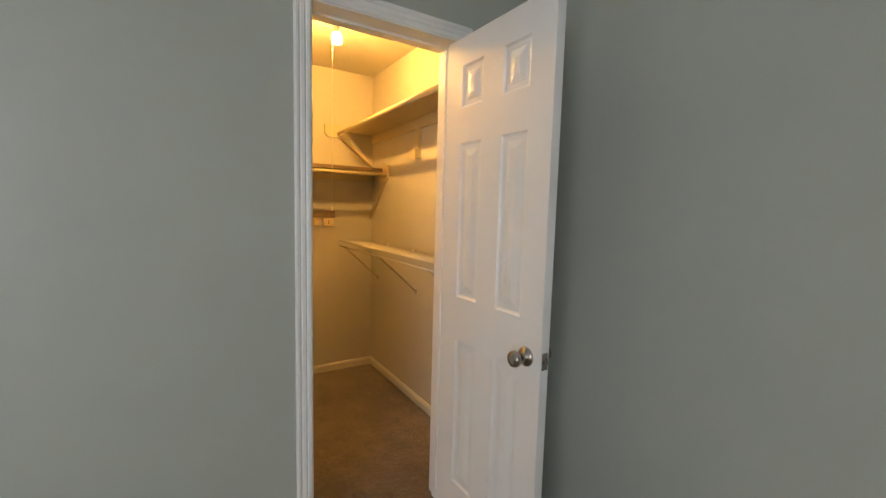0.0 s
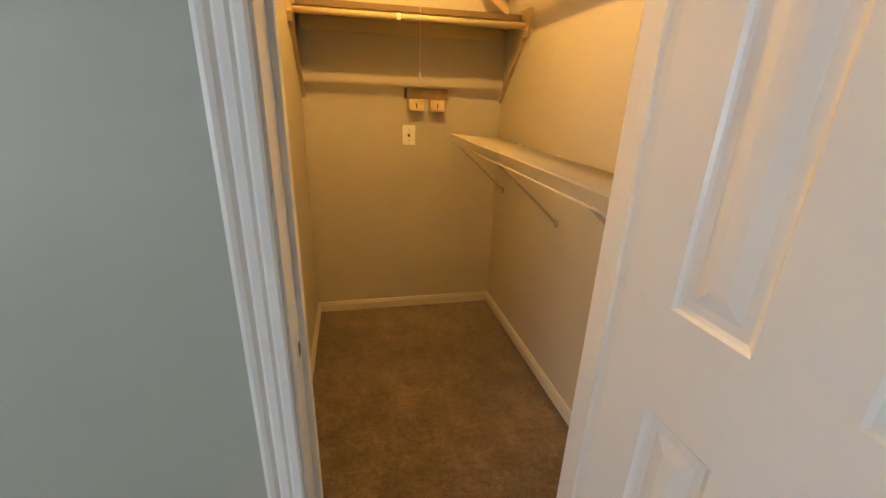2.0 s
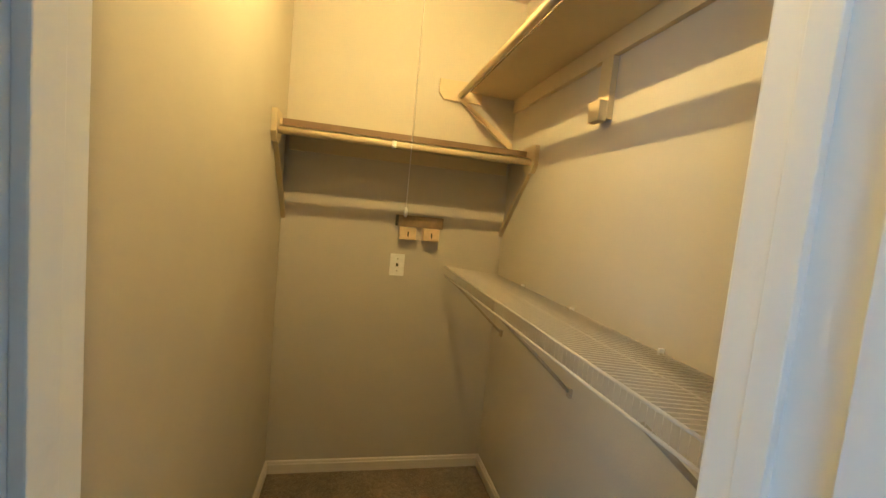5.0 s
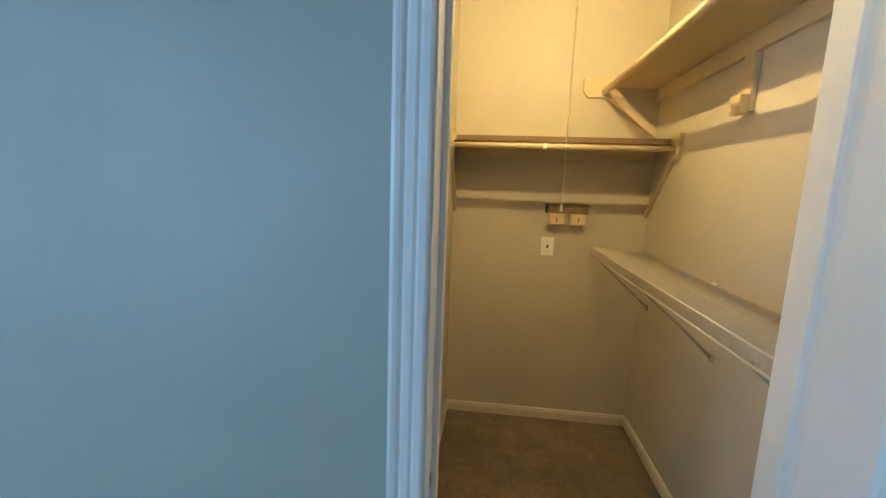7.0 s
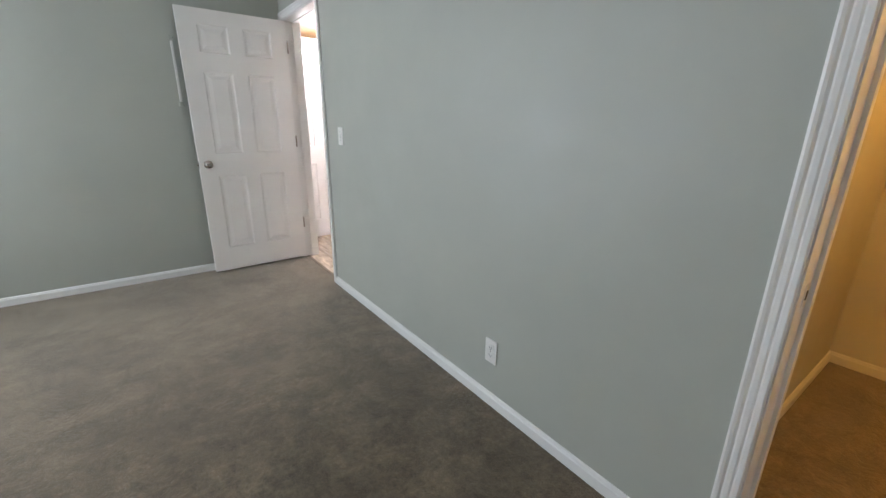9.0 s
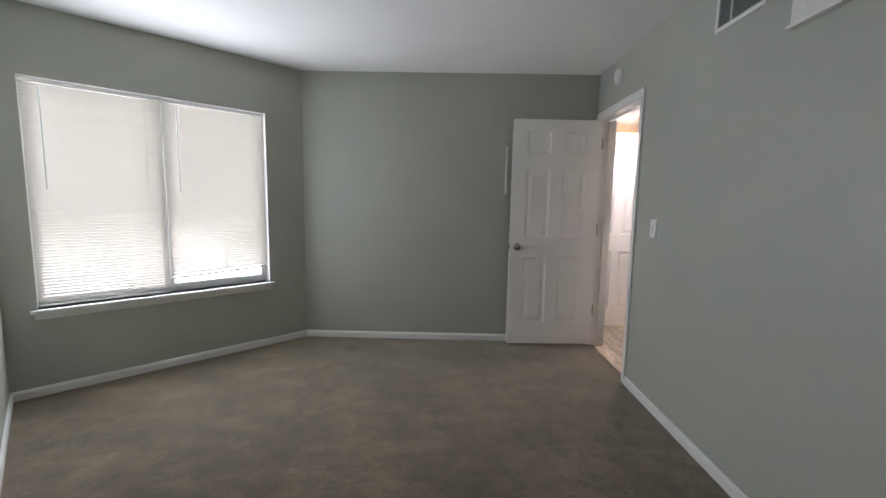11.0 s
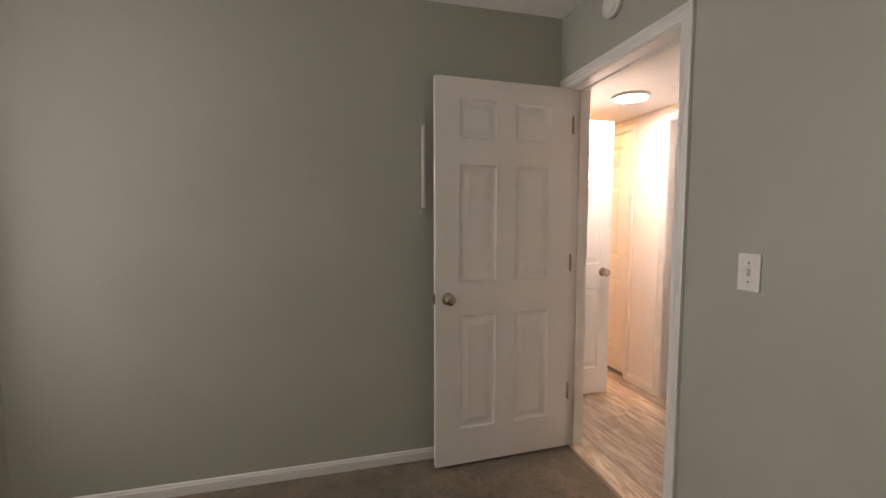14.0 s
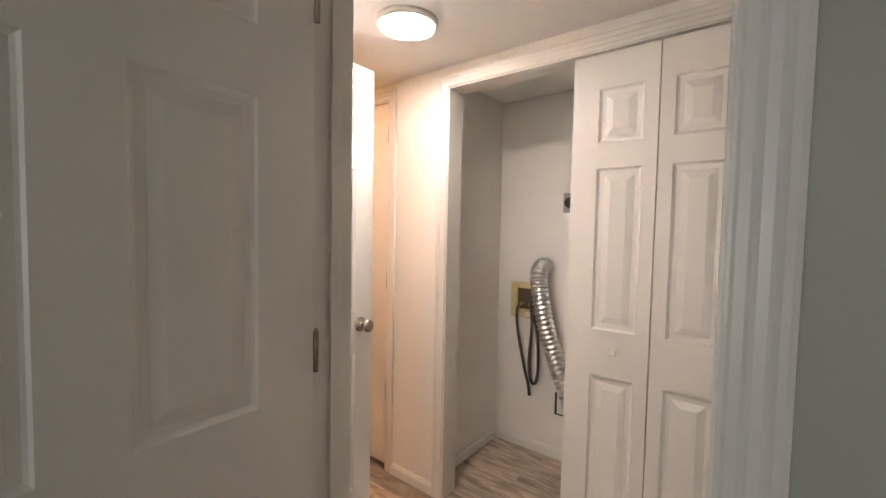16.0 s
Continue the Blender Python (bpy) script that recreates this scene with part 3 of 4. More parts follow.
# closet door, swung out into the bedroom
panel_door("door_closet", Matrix.Translation((CR - 0.038, NY + 0.006, 0.012)) @ pose(0, 0, 0, 0, 0, -88.5), 0.568, 1.995,
           "white six-panel closet door standing open into the bedroom", hinges=((0.30, 1), (1.03, 1), (1.80, 1)), knob_z=0.862, stile=0.178, rail=0.196, hinge_mat=TRIM, hinge_label="painted-over butt hinge")
# hall door, standing open across the hall
panel_door("door_hall", Matrix.Translation((D3R + 0.005, NB + 0.004, 0.02)) @ pose(0, 0, 0, 0, 0, 90), 0.58, 2.03,
           "white six-panel door standing open across the hall", hinges=((0.3, -1), (1.8, -1)), knob_z=0.925)
# linen door, closed
panel_door("door_linen", Matrix.Translation((D4R - 0.004, HALLY + 0.042, 0.03)) @ pose(0, 0, 0, 0, 0, 180), 0.662, 2.02,
           "white six-panel door closed in the hall wall", hinges=((0.42, 1), (1.05, 1), (1.85, 1)), knob_z=0.925)
# laundry bifold: two leaves, almost flat in the opening
bif_a = panel_door("bifold_leaf", Matrix.Translation((-2.119, HALLY + 0.022, 0.012)) @ pose(0, 0, 0, 0, 0, 180.0) @ Matrix.Scale(1, 4), 0.302, 2.02,
                   "white narrow three-panel bifold laundry door leaf", "bifold door", 0.028, cols=1, knob_style="none", top_panel=(1.69, 0.13), group="bifold laundry doors")
kb = bmesh.new()
lathe(kb, [(0.009, 0), (0.008, 0.010), (0.012, 0.016), (0.0165, 0.022), (0.0165, 0.027), (0.011, 0.031)], Matrix.Translation((0.118, 0.028, 0.915)) @ Matrix.Rotation(-math.pi / 2, 4, "X"))
part("knob", kb, PLASTIC, bif_a, "small round white knob")
panel_door("bifold_leaf", Matrix.Translation((-1.815, HALLY + 0.022, 0.012)) @ pose(0, 0, 0, 0, 0, 180), 0.300, 2.02,
           "white narrow three-panel bifold laundry door leaf", "bifold door", 0.028, cols=1, knob_style="none", top_panel=(1.69, 0.13), group="bifold laundry doors", free_end=False)


def jamb_plate(name, x, s, y, z, label, hh=0.045, ww=0.032):
    bm = boxed(((x, y - ww / 2, z - hh), (x + s * 0.002, y + ww / 2, z + hh)), bevel=0.0006)
    ob = tagged(new(name, mesh_of(name, bm, DULLMETAL)), label, "door hardware")
    for dz in (-0.6, 0.0, 0.6):
        sb = bmesh.new()
        lathe(sb, [(0.004, 0), (0.003, 0.0012)], Matrix.Translation((x + s * 0.002, y + 0.006 * (1 if dz else -1), z + dz * hh)) @ Matrix.Rotation(s * math.pi / 2, 4, "Y"), 8)
        part("screw", sb, DULLMETAL, ob)
    return ob


for hz in (0.315, 1.06, 1.815):
    jamb_plate("hinge_leaf", CR, -1, NY + 0.037, hz, "dark tarnished hinge leaf screwed to the white closet jamb", 0.045, 0.016)
for x, s, z, where in ((CL, 1, 0.892, "closet"), (D2R, -1, 0.945, "bedroom")):
    sp = tagged(new("strike_plate", mesh_of("strike_plate", boxed(((x, NY + 0.034, z - 0.029), (x + s * 0.0018, NY + 0.066, z + 0.029)), bevel=0.0006), TRIM)), "painted-over strike plate on the " + where + " jamb", "door hardware")
    part("latch_hole", boxed(((x + s * 0.0012, NY + 0.043, z - 0.012), (x + s * 0.0024, NY + 0.056, z + 0.012))), DARK, sp)

# ---- window with blinds ----
win = empty("window_1", BAYM @ Matrix.Translation(((WS0 + WS1) / 2, 0, WZ0)), "wide two-pane window in a white frame", "window", kind="structure")
HWD, HH = (WS1 - WS0) / 2, WZ1 - WZ0
part("window_frame", boxed(((-HWD, -0.12, 0.0), (-HWD + 0.04, -0.08, HH)), ((HWD - 0.04, -0.12, 0.0), (HWD, -0.08, HH)), ((-HWD + 0.04, -0.12, HH - 0.04), (HWD - 0.04, -0.08, HH)), ((-HWD + 0.04, -0.12, 0.0), (HWD - 0.04, -0.08, 0.06)), bevel=0.003), ALU, win)
part("mullion", boxed(((-0.03, -0.115, 0.06), (0.03, -0.075, HH - 0.04)), bevel=0.003), ALU, win)
for x0, x1 in ((-HWD + 0.04, -0.03), (0.03, HWD - 0.04)):
    g = part("pane", boxed(((x0, -0.102, 0.06), (x1, -0.098, HH - 0.04))), GLASS, win)
    g.visible_shadow = False
part("reveal", boxed(((-HWD, -0.14, 0), (-HWD + 0.004, 0.001, HH)), ((HWD - 0.004, -0.14, 0), (HWD, 0.001, HH)), ((-HWD, -0.14, HH - 0.004), (HWD, 0.001, HH))), TRIM, win, "white painted window reveal")
part("window_sill", boxed(((-HWD - 0.035, -0.08, -0.024), (HWD + 0.035, 0.035, 0.0)), bevel=0.005), TRIM, win, "white painted projecting sill")
part("apron", boxed(((-HWD - 0.015, 0.0, -0.066), (HWD + 0.015, 0.012, -0.0245)), bevel=0.003), TRIM, win)


def slat_mesh(width):
    bm = bmesh.new()
    prof = [(-0.0125, 0), (-0.0065, 0.0017), (0, 0.0023), (0.0065, 0.0017), (0.0125, 0)]
    rows = [[bm.verts.new((x, y, z)) for y, z in prof] for x in (-width / 2, width / 2)]
    low = [[bm.verts.new((x, y, z - 0.0006)) for y, z in prof] for x in (-width / 2, width / 2)]
    for i in range(4):
        bm.faces.new((rows[0][i], rows[1][i], rows[1][i + 1], rows[0][i + 1])).smooth = True
        bm.faces.new((low[0][i], low[0][i + 1], low[1][i + 1], low[1][i])).smooth = True
    for i in (0, 4):
        bm.faces.new((rows[0][i], low[0][i], low[1][i], rows[1][i]))
    bmesh.ops.recalc_face_normals(bm, faces=bm.faces)
    return mesh_of("slat", bm, SLAT)


def blind(x0, x1, bottom, tilt_end, label):
    """Mini blind hung in the reveal; local to the window, x to the window's far end."""
    w = x1 - x0
    ob = empty("window_blind", win.matrix_world @ Matrix.Translation(((x0 + x1) / 2, -0.035, 0)), label, "blind", "mini blinds in the window")
    part("headrail", boxed(((-w / 2, -0.013, HH - 0.032), (w / 2, 0.013, HH - 0.006)), bevel=0.002), PLASTIC, ob)
    me = slat_mesh(w - 0.006)
    n = int((HH - 0.045 - bottom) / 0.0205)
    for i in range(n):
        s = part("slat", me, SLAT, ob)
        u = 1 - i / n
        s.location = (0, random.uniform(-0.0002, 0.0002), HH - 0.048 - i * (HH - 0.048 - bottom - 0.01) / n)
        s.rotation_euler = (radians(55 + random.uniform(-0.5, 0.5)), -tilt_end * max(0, 0.25 - u) / 0.25, 0)
    r = part("bottom_rail", boxed(((-w / 2 + 0.002, -0.011, -0.006), (w / 2 - 0.002, 0.011, 0.006)), bevel=0.003), PLASTIC, ob)
    r.location = (0, 0, bottom)
    r.rotation_euler = (0, -tilt_end, 0)
    for x in (-w * 0.36, w * 0.36):
        cb = bmesh.new()
        tube(cb, [(x, 0.012, HH - 0.03), (x, 0.0125, bottom)], 0.0007, 6)
        part("ladder_cord", cb, CORD, ob)
    wb = bmesh.new()
    lathe(wb, [(0.004, -0.64), (0.004, 0.0)], Matrix.Translation((w / 2 - 0.09, 0.024, HH - 0.05)), 6)
    part("tilt_wand", wb, GRILLE, ob, "clear grey tilt wand")
    return ob


blind(-HWD + 0.006, -0.002, 0.128, -0.045, "white mini blind ending above the sill")
blind(0.004, HWD - 0.006, 0.016, 0.0, "white mini blind lowered to the sill, slats part open")

# ---- outside the window ----
bm = bmesh.new()
box(bm, (-60, -60, -0.45), (60, 60, -0.35))
structure("ground", bm, "rough green lawn outside the window", "lawn", GRASS)
# backdrop sheet that glows by itself, outdoor light put into its colour
bm = bmesh.new()
prof = spline([(0, -0.7, -0.33), (0, -2.6, -0.32), (0, -4.8, -0.2), (0, -6.0, 0.5), (0, -6.4, 2.5), (0, -6.5, 7.0)], 6)
rows = [[bm.verts.new((x, p.y, p.z)) for p in prof] for x in (-10, 11)]
for k in range(len(prof) - 1):
    bm.faces.new((rows[0][k], rows[1][k], rows[1][k + 1], rows[0][k + 1])).smooth = True
bd = structure("backdrop", bm, "glowing backdrop of a forecourt rising to bright trees and sky", "backdrop", BACKDROP)
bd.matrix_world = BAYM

# railing of an outside stair
rl = empty("stair_railing", BAYM @ Matrix.Translation((0.0, -2.5, -0.3)), "outdoor stair railing with dark upright balusters", "railing")
for i in range(9):
    x = i * 0.105
    part("baluster", boxed(((x - 0.011, -0.011, 0.35), (x + 0.011, 0.011, 1.25 + 0.45 * (1 - x / 0.85)), ), bevel=0.002), GRILLE, rl)
for z in (0.36, 1.24):
    rb = bmesh.new()
    tube(rb, [(-0.05, 0, z + (0.48 if z > 1 else 0)), (0.9, 0, z)], 0.022, 10)
    part("rail", rb, GRILLE, rl)
for x in (-0.06, 0.9):
    part("post", boxed(((x - 0.03, -0.03, -0.02), (x + 0.03, 0.03, 1.3)), bevel=0.004), GRILLE, rl)
sw = structure("outdoor_wall", boxed(((-0.3, -3.4, -0.35), (0.95, -3.2, 1.5))), "pale sunlit stucco stair wall outside", "wall", PALEWALL)
sw.matrix_world = BAYM

# ---- wall fittings in the bedroom ----
def cover_plate(name, m, w, h, label, category, kind="switch", mat=PLASTIC):
    """Cover plate; local x across, y out of the wall (negative), z up."""
    ob = empty(name, m, label, category)
    part("plate", boxed(((-w / 2, -0.006, -h / 2), (w / 2, 0, h / 2)), bevel=0.003), mat, ob)
    if kind == "switch":
        part("toggle_slot", boxed(((-0.006, -0.0072, -0.012), (0.006, -0.006, 0.012))), GRILLE, ob)
        tb = bmesh.new()
        box(tb, (-0.0042, -0.014, -0.004), (0.0042, -0.004, 0.004), Matrix.Rotation(radians(-25), 4, "X"), bevel=0.001)
        part("toggle", tb, mat, ob)
    elif kind == "outlet":
        for z in (-0.0195, 0.0195):
            part("receptacle", boxed(((-0.016, -0.0078, z - 0.014), (0.016, -0.0055, z + 0.014)), bevel=0.003), mat, ob)
            part("slot", boxed(((-0.0075, -0.0084, z - 0.003), (-0.0055, -0.0076, z + 0.006)), ((0.0055, -0.0084, z - 0.003), (0.0075, -0.0076, z + 0.006)), ((-0.002, -0.0084, z - 0.010), (0.002, -0.0076, z - 0.006))), DARK, ob)
    elif kind == "jack":
        part("jack_opening", boxed(((-0.006, -0.0072, -0.008), (0.006, -0.0058, 0.008))), DARK, ob)
    for z in ((-0.03, 0.03) if kind != "outlet" else (0,)):
        sb = bmesh.new()
        lathe(sb, [(0.0032, 0), (0.0025, 0.0012)], Matrix.Translation((0, -0.006 if kind != "outlet" else -0.0065, z)) @ Matrix.Rotation(math.pi / 2, 4, "X"), 8)
        part("screw", sb, NICKEL, ob)
    return ob


cover_plate("light_switch", Matrix.Translation((-1.54, NY, 1.168)), 0.072, 0.118, "white toggle light switch plate on the grey wall", "light switch")
cover_plate("wall_outlet", Matrix.Translation((0.04, NY, 0.276)), 0.072, 0.116, "white double wall outlet near the baseboard", "outlet", "outlet")
cover_plate("wall_jack", Matrix.Translation((1.436, CBY, 1.071)), 0.072, 0.11, "white wall plate with a dark jack opening", "wall plate", "jack")

det = empty("smoke_detector", Matrix.Translation((-2.238, NY, 2.318)), "round white smoke detector on the grey wall", "smoke detector")
db = bmesh.new()
lathe(db, [(0.060, 0), (0.060, 0.018), (0.056, 0.028)], Matrix.Rotation(math.pi / 2, 4, "X"), 32)
part("base", db, PLASTIC, det)
db = bmesh.new()
lathe(db, [(0.050, 0.026), (0.047, 0.034), (0.026, 0.040), (0.004, 0.0415)], Matrix.Rotation(math.pi / 2, 4, "X"), 32)
part("cover", db, PLASTIC, det)


def vent(x0, x1, z0, z1, label):
    w, h = x1 - x0, z1 - z0
    ob = empty("wall_vent", Matrix.Translation(((x0 + x1) / 2, NY, z0)), label, "air vent")
    f = 0.022
    part("frame", boxed(((-w / 2, -0.009, 0), (-w / 2 + f, 0, h)), ((w / 2 - f, -0.009, 0), (w / 2, 0, h)), ((-w / 2 + f, -0.009, 0), (w / 2 - f, 0, f)), ((-w / 2 + f, -0.009, h - f), (w / 2 - f, 0, h)), bevel=0.002), PLASTIC, ob)
    part("backing", boxed(((-w / 2 + f, -0.002, f), (w / 2 - f, 0, h - f))), DARK, ob)
    part("divider", boxed(((-w / 6 - 0.004, -0.0075, f), (-w / 6 + 0.004, -0.002, h - f))), PLASTIC, ob)
    sl = bmesh.new()
    box(sl, (-w / 2 + f, -0.0045, -0.0012), (w / 2 - f, 0.0045, 0.0012), Matrix.Rotation(radians(40), 4, "X"))
    me = mesh_of("slat", sl, GRILLE)
    n = int((h - 2 * f) / 0.0105)
    for i in range(n):
        s = part("slat", me, GRILLE, ob)
        s.location = (0, -0.0055, f + 0.006 + i * 0.0105)
    return ob


vent(-1.064, -0.73, 2.172, 2.39, "white framed wall vent with grey metal louvres")
bx = empty("wall_panel", Matrix.Translation((-0.308, NY, 2.002)), "white rectangular cover panel high on the grey wall", "wall panel")
part("panel", boxed(((-0.26, -0.022, 0.014), (0.26, 0, 0.42)), bevel=0.003), PLASTIC, bx)
part("bottom_lip", boxed(((-0.265, -0.034, 0.0), (0.265, 0, 0.011)), bevel=0.002), PLASTIC, bx)

bar = empty("wall_bar", Matrix.Translation((WX, 1.282, 1.612)), "slim white vertical bar mounted on the grey wall", "wall bar")
part("bar", boxed(((0.012, -0.009, -0.215), (0.026, 0.009, 0.215)), bevel=0.004), PLASTIC, bar)
for z in (-0.235, 0.235):
    part("mount", boxed(((0, -0.016, z - 0.014), (0.02, 0.016, z + 0.014)), bevel=0.004), GREY, bar, "grey painted mount")

# ---- closet fittings ----
BX, BY = 1.374, 2.97
bulb = empty("ceiling_bulb", Matrix.Translation((BX, BY, CLC)), "bare warm glowing bulb in a white ceiling socket with pull cord", "lamp")
lb = bmesh.new()
lathe(lb, [(0.055, -0.001), (0.055, -0.012), (0.038, -0.030), (0.024, -0.040), (0.022, -0.065), (0.018, -0.066)], None, 24)
part("socket", lb, PLASTIC, bulb)
lb = bmesh.new()
lathe(lb, [(0.0145, -0.0665), (0.015, -0.100), (0.021, -0.115)], None, 24)
part("bulb_neck", lb, PLASTIC, bulb)
lb = bmesh.new()
lathe(lb, [(0.021, -0.1155), (0.0275, -0.127), (0.030, -0.142), (0.0275, -0.158), (0.019, -0.169), (0.006, -0.174)], None, 24)
part("bulb_globe", lb, BULB, bulb, "warm glowing round bulb")
lb = bmesh.new()
tube(lb, [(-0.03, -0.03, -0.03), (-0.035, -0.035, -0.12), (-0.036, -0.036, -1.07)], 0.0012, 6)
part("pull_cord", lb, CORD, bulb)
lb = bmesh.new()
lathe(lb, [(0.002, -1.095), (0.005, -1.09), (0.004, -1.075), (0.0015, -1.07)], Matrix.Translation((-0.036, -0.036, 0)), 10)
part("cord_end", lb, PLASTIC, bulb)

# hanging shelf across the back wall
SZ, SF = 1.643, 3.63
sh = empty("closet_shelf", Matrix.Translation((CLX, CBY, SZ)), "cream painted board shelf with hanging rod across the closet back", "shelf", "closet shelves")
cw = CRX - CLX
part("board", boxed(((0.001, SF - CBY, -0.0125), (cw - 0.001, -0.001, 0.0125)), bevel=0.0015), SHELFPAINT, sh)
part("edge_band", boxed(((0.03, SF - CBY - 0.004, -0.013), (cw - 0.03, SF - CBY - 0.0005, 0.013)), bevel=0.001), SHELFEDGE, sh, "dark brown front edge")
rb = bmesh.new()
tube(rb, [(0.02, SF - CBY - 0.030, -0.038), (cw - 0.02, SF - CBY - 0.030, -0.038)], 0.0140, 20)
part("hanging_rod", rb, SHELFPAINT, sh, "cream painted hanging rod")
part("rod_joint", boxed(((cw * 0.42, SF - CBY - 0.0455, -0.0535), (cw * 0.42 + 0.02, SF - CBY - 0.0145, -0.0225)), bevel=0.006), PLASTIC, sh, "pale tape band on the rod")
for x in (0.001, cw - 0.021):
    eb = bmesh.new()
    prism(eb, [(-0.345, 0.035), (-0.345, -0.05), (-0.32, -0.085), (-0.255, -0.085), (-0.235, -0.06), (-0.235, 0.035)], 0.02, Matrix.Translation((x, 0, 0)) @ Matrix.Rotation(math.pi / 2, 4, "Z") @ Matrix.Translation((0, -0.02, 0)))
    part("end_plate", eb, SHELFPAINT, sh)
    db = bmesh.new()
    prism(db, [(-0.29, -0.085), (-0.262, -0.085), (-0.004, -0.355), (-0.004, -0.39)], 0.018, Matrix.Translation((x, 0, 0)) @ Matrix.Rotation(math.pi / 2, 4, "Z") @ Matrix.Translation((0, -0.019, 0)))
    part("brace", db, SHELFPAINT, sh)
part("cleat", boxed(((0.02, -0.02, -0.075), (cw - 0.02, -0.001, -0.0135)), bevel=0.002), SHELFPAINT, sh)

# upper shelf along the right wall
UZ, UD, UY0 = 1.957, 0.25, 2.24
us = empty("closet_shelf", Matrix.Translation((CRX, CBY, UZ)), "cream painted upper board shelf with rod along the closet side", "shelf", "closet shelves")
ul = UY0 - CBY
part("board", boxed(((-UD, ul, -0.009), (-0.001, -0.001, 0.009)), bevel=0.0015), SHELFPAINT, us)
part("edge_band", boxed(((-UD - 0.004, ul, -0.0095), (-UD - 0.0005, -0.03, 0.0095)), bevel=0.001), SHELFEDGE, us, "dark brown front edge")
rb = bmesh.new()
tube(rb, [(-UD - 0.046, ul + 0.005, -0.032), (-UD - 0.046, -0.02, -0.032)], 0.0150, 20)
part("hanging_rod", rb, SHELFPAINT, us, "cream painted hanging rod")
part("cleat", boxed(((-0.02, ul, -0.078), (-0.001, -0.02, -0.0095)), bevel=0.002), SHELFPAINT, us)
eb = bmesh.new()
prism(eb, [(-0.405, 0.035), (-0.405, -0.03), (-0.38, -0.06), (-0.19, -0.06), (-0.19, -0.0105), (-0.256, -0.0105), (-0.256, 0.035)], -0.02, Matrix.Translation((0, -0.001, 0)))
part("end_plate", eb, SHELFPAINT, us)
db = bmesh.new()
prism(db, [(-0.295, -0.06), (-0.26, -0.06), (-0.004, -0.23), (-0.004, -0.27)], -0.018, Matrix.Translation((0, -0.001, 0)))
part("brace", db, SHELFPAINT, us)
part("wall_batten", boxed(((-0.022, 3.055 - CBY, -0.272), (-0.001, 3.118 - CBY, -0.079)), bevel=0.002), SHELFPAINT, us)
part("batten_block", boxed(((-0.05, 3.055 - CBY, -0.28), (-0.0225, 3.118 - CBY, -0.215)), bevel=0.003), SHELFPAINT, us)

# wire shelf along the right wall
WZ, WF = 1.083, 1.672
ws = empty("wire_shelf", Matrix.Translation((CRX, CBY, WZ)), "cream coated ventilated wire shelf on diagonal brackets", "wire shelf")
wl = -1.685
fx = WF - CRX
for pname, x, z, r in (("front_rod", fx, 0.0, 0.0034), ("front_rod", fx, -0.042, 0.0034), ("back_rod", -0.012, -0.026, 0.0034), ("middle_rod", fx * 0.5, -0.018, 0.0030)):
    rb = bmesh.new()
    tube(rb, [(x, wl, z), (x, -0.05, z)], r, 8)
    part(pname, rb, WIRE, ws)
wb = bmesh.new()
tube(wb, [(-0.012, 0, -0.023), (fx, 0, 0.003), (fx, 0, -0.042)], 0.0011, 5)
wme = mesh_of("cross_wire", wb, WIRE)
nw = 100
for i in range(nw):
    s = part("cross_wire", wme, WIRE, ws)
    s.location = (0, wl + 0.004 + i * (-wl - 0.056) / (nw - 1), 0)
for y, wall_z, front_z in ((-0.815, -0.295, -0.04), (-0.148, -0.295, -0.04), (-1.482, -0.295, -0.04)):
    bb = bmesh.new()
    tube(bb, spline([(fx + 0.004, y - 0.008, front_z), (fx * 0.5, y - 0.004, (front_z + wall_z) / 2), (-0.010, y, wall_z)], 4), 0.0062, 8)
    box(bb, (-0.012, y - 0.012, wall_z - 0.02), (-0.001, y + 0.012, wall_z + 0.012), bevel=0.002)
    part("bracket", bb, BRACKET, ws, "dull grey diagonal bracket")
for y in (-0.35, -0.77, -1.19):
    part("wall_clip", boxed(((-0.016, y - 0.004, -0.031), (-0.001, y + 0.004, -0.014)), bevel=0.002), PLASTIC, ws)

# hook rail on the back wall
hk = empty("hook_rail", Matrix.Translation((1.529, CBY, 1.292)), "short brown wooden hook rail with two tan blocks", "hook rail")
part("rail", boxed(((-0.118, -0.022, -0.028), (0.118, -0.001, 0.028)), bevel=0.003), HOOKWOOD, hk)
part("end_slot", boxed(((-0.1195, -0.0235, -0.026), (-0.106, -0.0005, 0.026))), DARK, hk)
for x in (-0.058, 0.058):
    b = part("block", boxed(((x - 0.042, -0.052, -0.090), (x + 0.04, -0.001, -0.0285)), bevel=0.006), HOOKBLOCK, hk)
    # dark upright bar that paints the hook's shading on the block
    part("slot", boxed(((x - 0.003, -0.0535, -0.075), (x + 0.003, -0.0518, -0.050))), DARK, b)

# ---- hall and laundry fittings ----
hl = empty("ceiling_light", Matrix.Translation((-2.915, 2.727, HALLC)), "round flat glowing hall ceiling light", "ceiling light")
lb = bmesh.new()
lathe(lb, [(0.118, 0), (0.118, -0.016), (0.114, -0.022), (0.107, -0.022), (0.105, -0.015)], None, 40)
part("trim_ring", lb, PLASTIC, hl)
lb = bmesh.new()
lathe(lb, [(0.1045, -0.0152), (0.100, -0.0175), (0.060, -0.0185), (0.004, -0.019)], None, 40)
part("diffuser", lb, DISC, hl, "bright white glowing diffuser")
far = empty("ceiling_light", Matrix.Translation((-4.35, 2.62, HALLC)), "round warm hall ceiling light", "ceiling light")
lb = bmesh.new()
lathe(lb, [(0.10, 0), (0.10, -0.02), (0.07, -0.06), (0.01, -0.075)], None, 32)
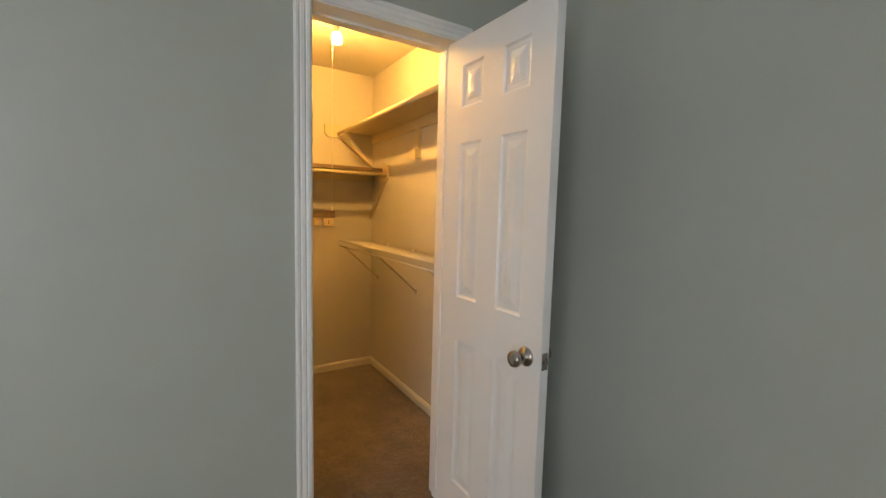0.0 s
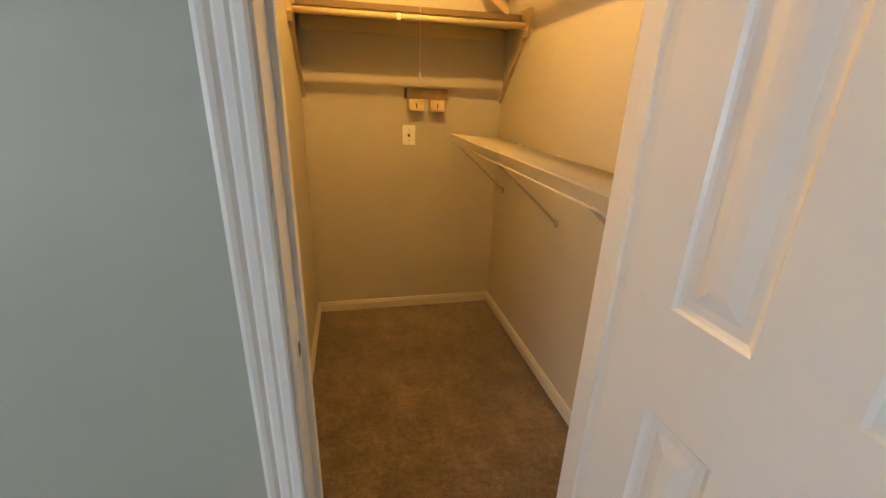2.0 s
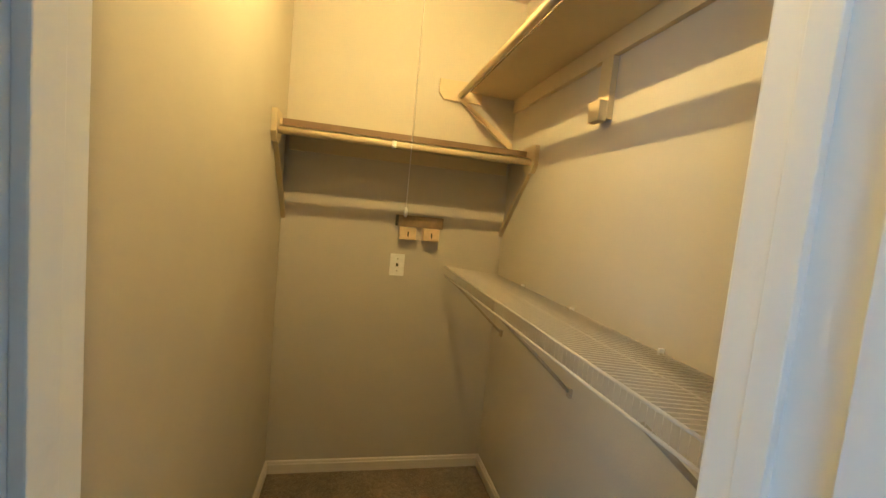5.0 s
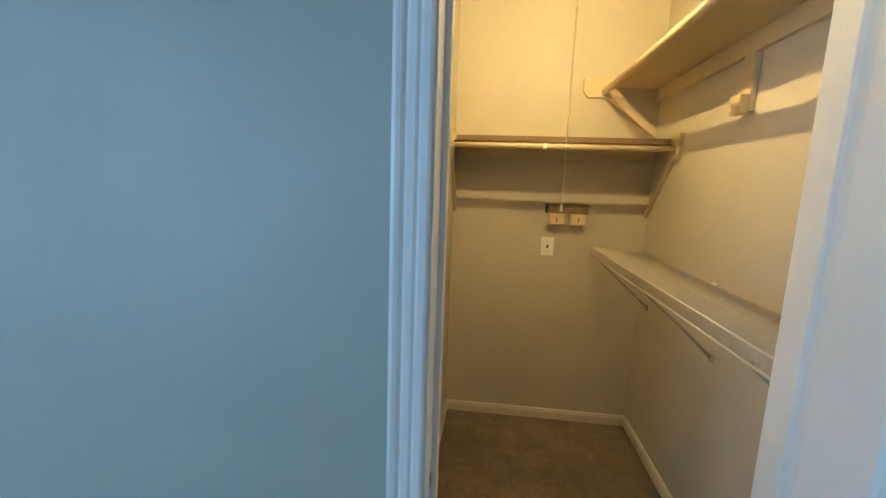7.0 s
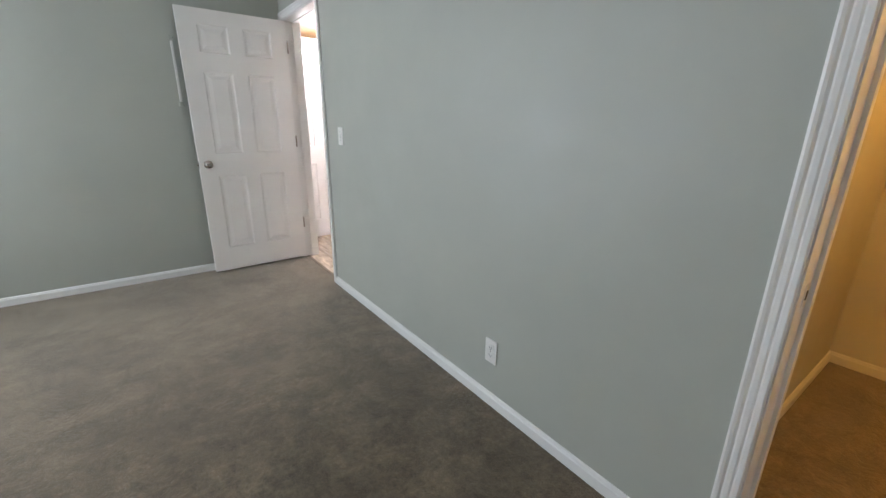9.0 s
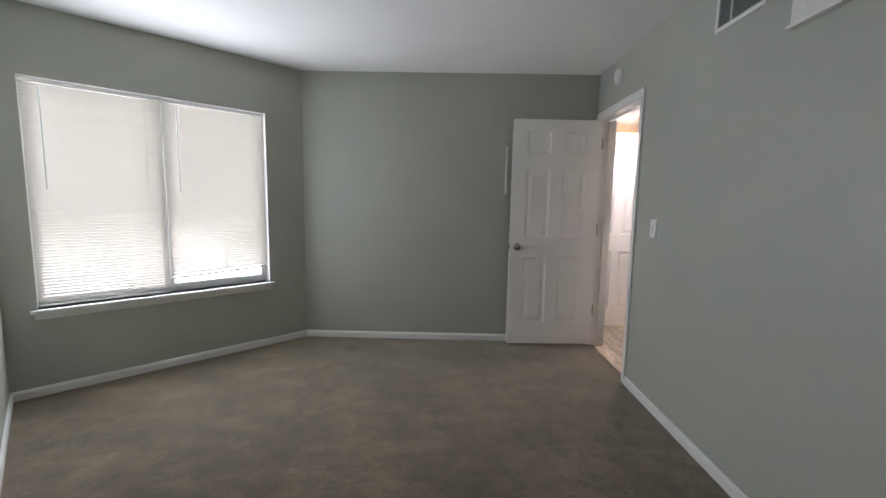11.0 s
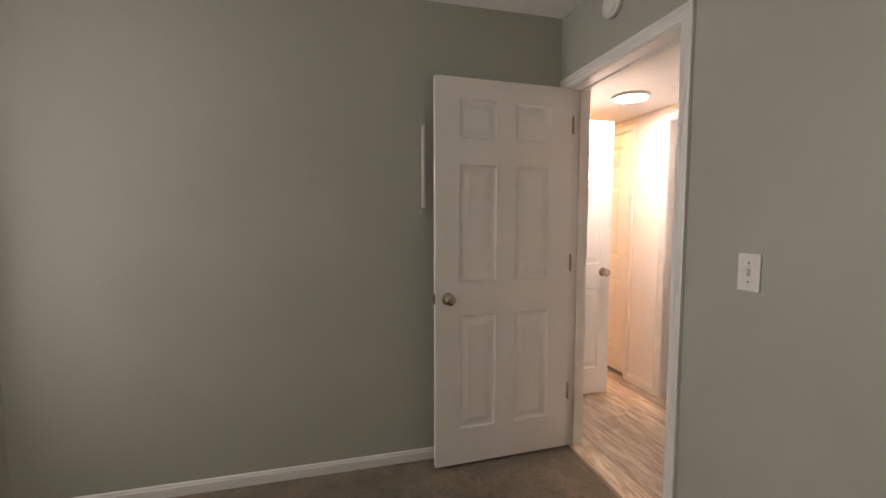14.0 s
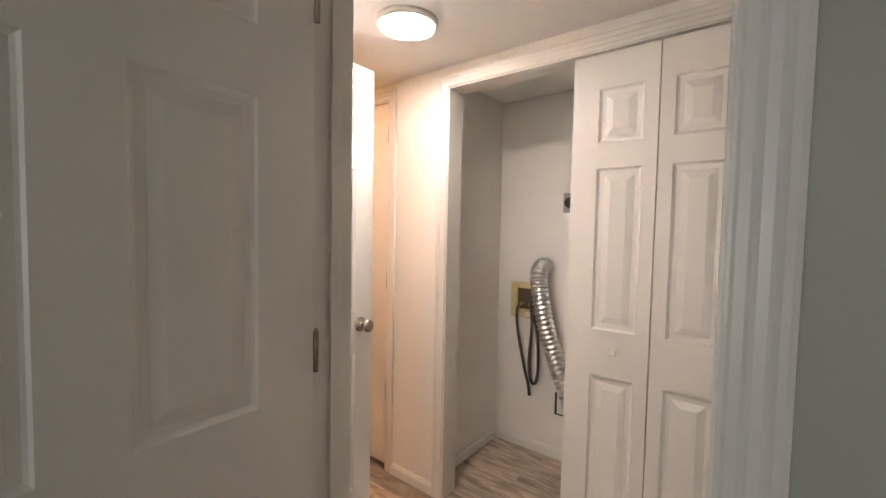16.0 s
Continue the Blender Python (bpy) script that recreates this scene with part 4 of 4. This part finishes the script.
part("diffuser", lb, glowing("warm_hall_glow", (1.0, 0.50, 0.18), 10.0), far)

ob = empty("washer_outlet_box", Matrix.Translation((-2.962, LBY, 0.934)), "aged cream recessed washer outlet box with brass valves", "outlet box")
part("face_frame", boxed(((-0.105, -0.012, -0.11), (-0.06, 0, 0.11)), ((0.075, -0.012, -0.11), (0.105, 0, 0.11)), ((-0.06, -0.012, 0.075), (0.075, 0, 0.11)), ((-0.06, -0.012, -0.11), (0.075, 0, -0.055)), bevel=0.002), YELLOWBOX, ob)
# flat sheet for the recess, its shade put into the dark brown colour
part("recess", boxed(((-0.06, -0.003, -0.055), (0.075, -0.0005, 0.075))), plain("shaded_recess_brown", (0.10, 0.07, 0.04), 0.7), ob)
for x in (-0.025, 0.045):
    vb = bmesh.new()
    lathe(vb, [(0.010, 0), (0.010, 0.03), (0.014, 0.032), (0.014, 0.042), (0.006, 0.046)], Matrix.Translation((x, -0.003, -0.02)) @ Matrix.Rotation(math.pi / 2, 4, "X"), 12)
    part("valve", vb, BRASS, ob)
part("label_tab", boxed(((-0.075, -0.0145, -0.10), (-0.045, -0.0115, -0.07)), ((0.0, -0.0145, -0.10), (0.03, -0.0115, -0.07))), PLASTIC, ob)

for knots in ([(-2.988, LBY - 0.035, 0.93), (-2.998, LBY - 0.06, 0.86), (-2.990, LBY - 0.045, 0.72), (-2.953, LBY - 0.03, 0.52), (-2.923, LBY - 0.03, 0.42), (-2.913, LBY - 0.03, 0.35)],
              [(-2.918, LBY - 0.035, 0.93), (-2.898, LBY - 0.07, 0.90), (-2.898, LBY - 0.05, 0.78), (-2.918, LBY - 0.035, 0.58), (-2.908, LBY - 0.03, 0.45), (-2.873, LBY - 0.035, 0.44), (-2.856, LBY - 0.04, 0.55), (-2.863, LBY - 0.05, 0.75), (-2.888, LBY - 0.06, 0.86)]):
    hb = bmesh.new()
    tube(hb, spline(knots, 8), 0.0095, 10)
    h = tagged(new("washer_hose", mesh_of("washer_hose", hb, RUBBER)), "black rubber washer hose hanging from the outlet box", "hose", "washer hoses")
dk = spline([(-2.843, LBY - 0.001, 1.15), (-2.843, LBY - 0.055, 1.15), (-2.840, LBY - 0.10, 1.10), (-2.818, LBY - 0.115, 0.98), (-2.778, LBY - 0.12, 0.82), (-2.723, LBY - 0.12, 0.66), (-2.658, LBY - 0.12, 0.50), (-2.598, LBY - 0.12, 0.36)], 24)
db = bmesh.new()
tube(db, dk, 0.05, 20, [0.049 + 0.0045 * math.sin(i * 1.57) for i in range(len(dk))])
tagged(new("dryer_duct", mesh_of("dryer_duct", db, FOIL)), "silver foil flexible dryer duct hanging from the wall", "duct")
dry = cover_plate("dryer_outlet", Matrix.Translation((-2.703, LBY, 1.535)), 0.085, 0.115, "grey metal plate with a round black dryer socket", "outlet", "jack", GRILLE)
sb = bmesh.new()
lathe(sb, [(0.032, 0.0), (0.032, 0.010), (0.028, 0.012)], Matrix.Translation((0, -0.0055, 0)) @ Matrix.Rotation(math.pi / 2, 4, "X"), 24)
part("socket", sb, DARK, dry, "round black socket face")
cover_plate("laundry_outlet", Matrix.Translation((-2.708, LBY, 0.335)), 0.072, 0.116, "white double outlet in a dark open box", "outlet", "outlet")
tagged(new("outlet_opening", mesh_of("outlet_opening", boxed(((-2.758, LBY - 0.003, 0.268), (-2.658, LBY - 0.0002, 0.402))), DARK)), "dark cut opening round the laundry outlet", "wall opening")

# ---- hall floor: separate planks ----
hf = structure("floor_hall", boxed(((HW, 2.13, -0.05), (-1.1, LBY + 0.02, -0.006)), ((HW, 1.0, -0.05), (WX - 0.12, 2.13, -0.006))), "grey-brown oak look vinyl plank floor", "floor", DARK)
PW, PL = 0.152, 1.22
pb = bmesh.new()
box(pb, (-PL / 2 + 0.0006, -PW / 2 + 0.0006, -0.006), (PL / 2 - 0.0006, PW / 2 - 0.0006, 0.0), bevel=0.0008)
pm = mesh_of("plank", pb, PLANK)
rng = random.Random(4)
for r in range(12):
    y = 2.13 + PW / 2 + r * PW
    x = HW + rng.uniform(-0.6, 0.0)
    while x < -1.2:
        p = part("plank", pm, PLANK, hf)
        p.location = (x + PL / 2, y, 0)
        x += PL
tagged(new("threshold_strip", mesh_of("threshold_strip", boxed(((D2L, 2.118, 0.0), (D2R, 2.142, 0.004)), bevel=0.0015), plain("brown_threshold", (0.20, 0.15, 0.10), 0.5))), "thin brown strip between carpet and plank floor", "threshold")
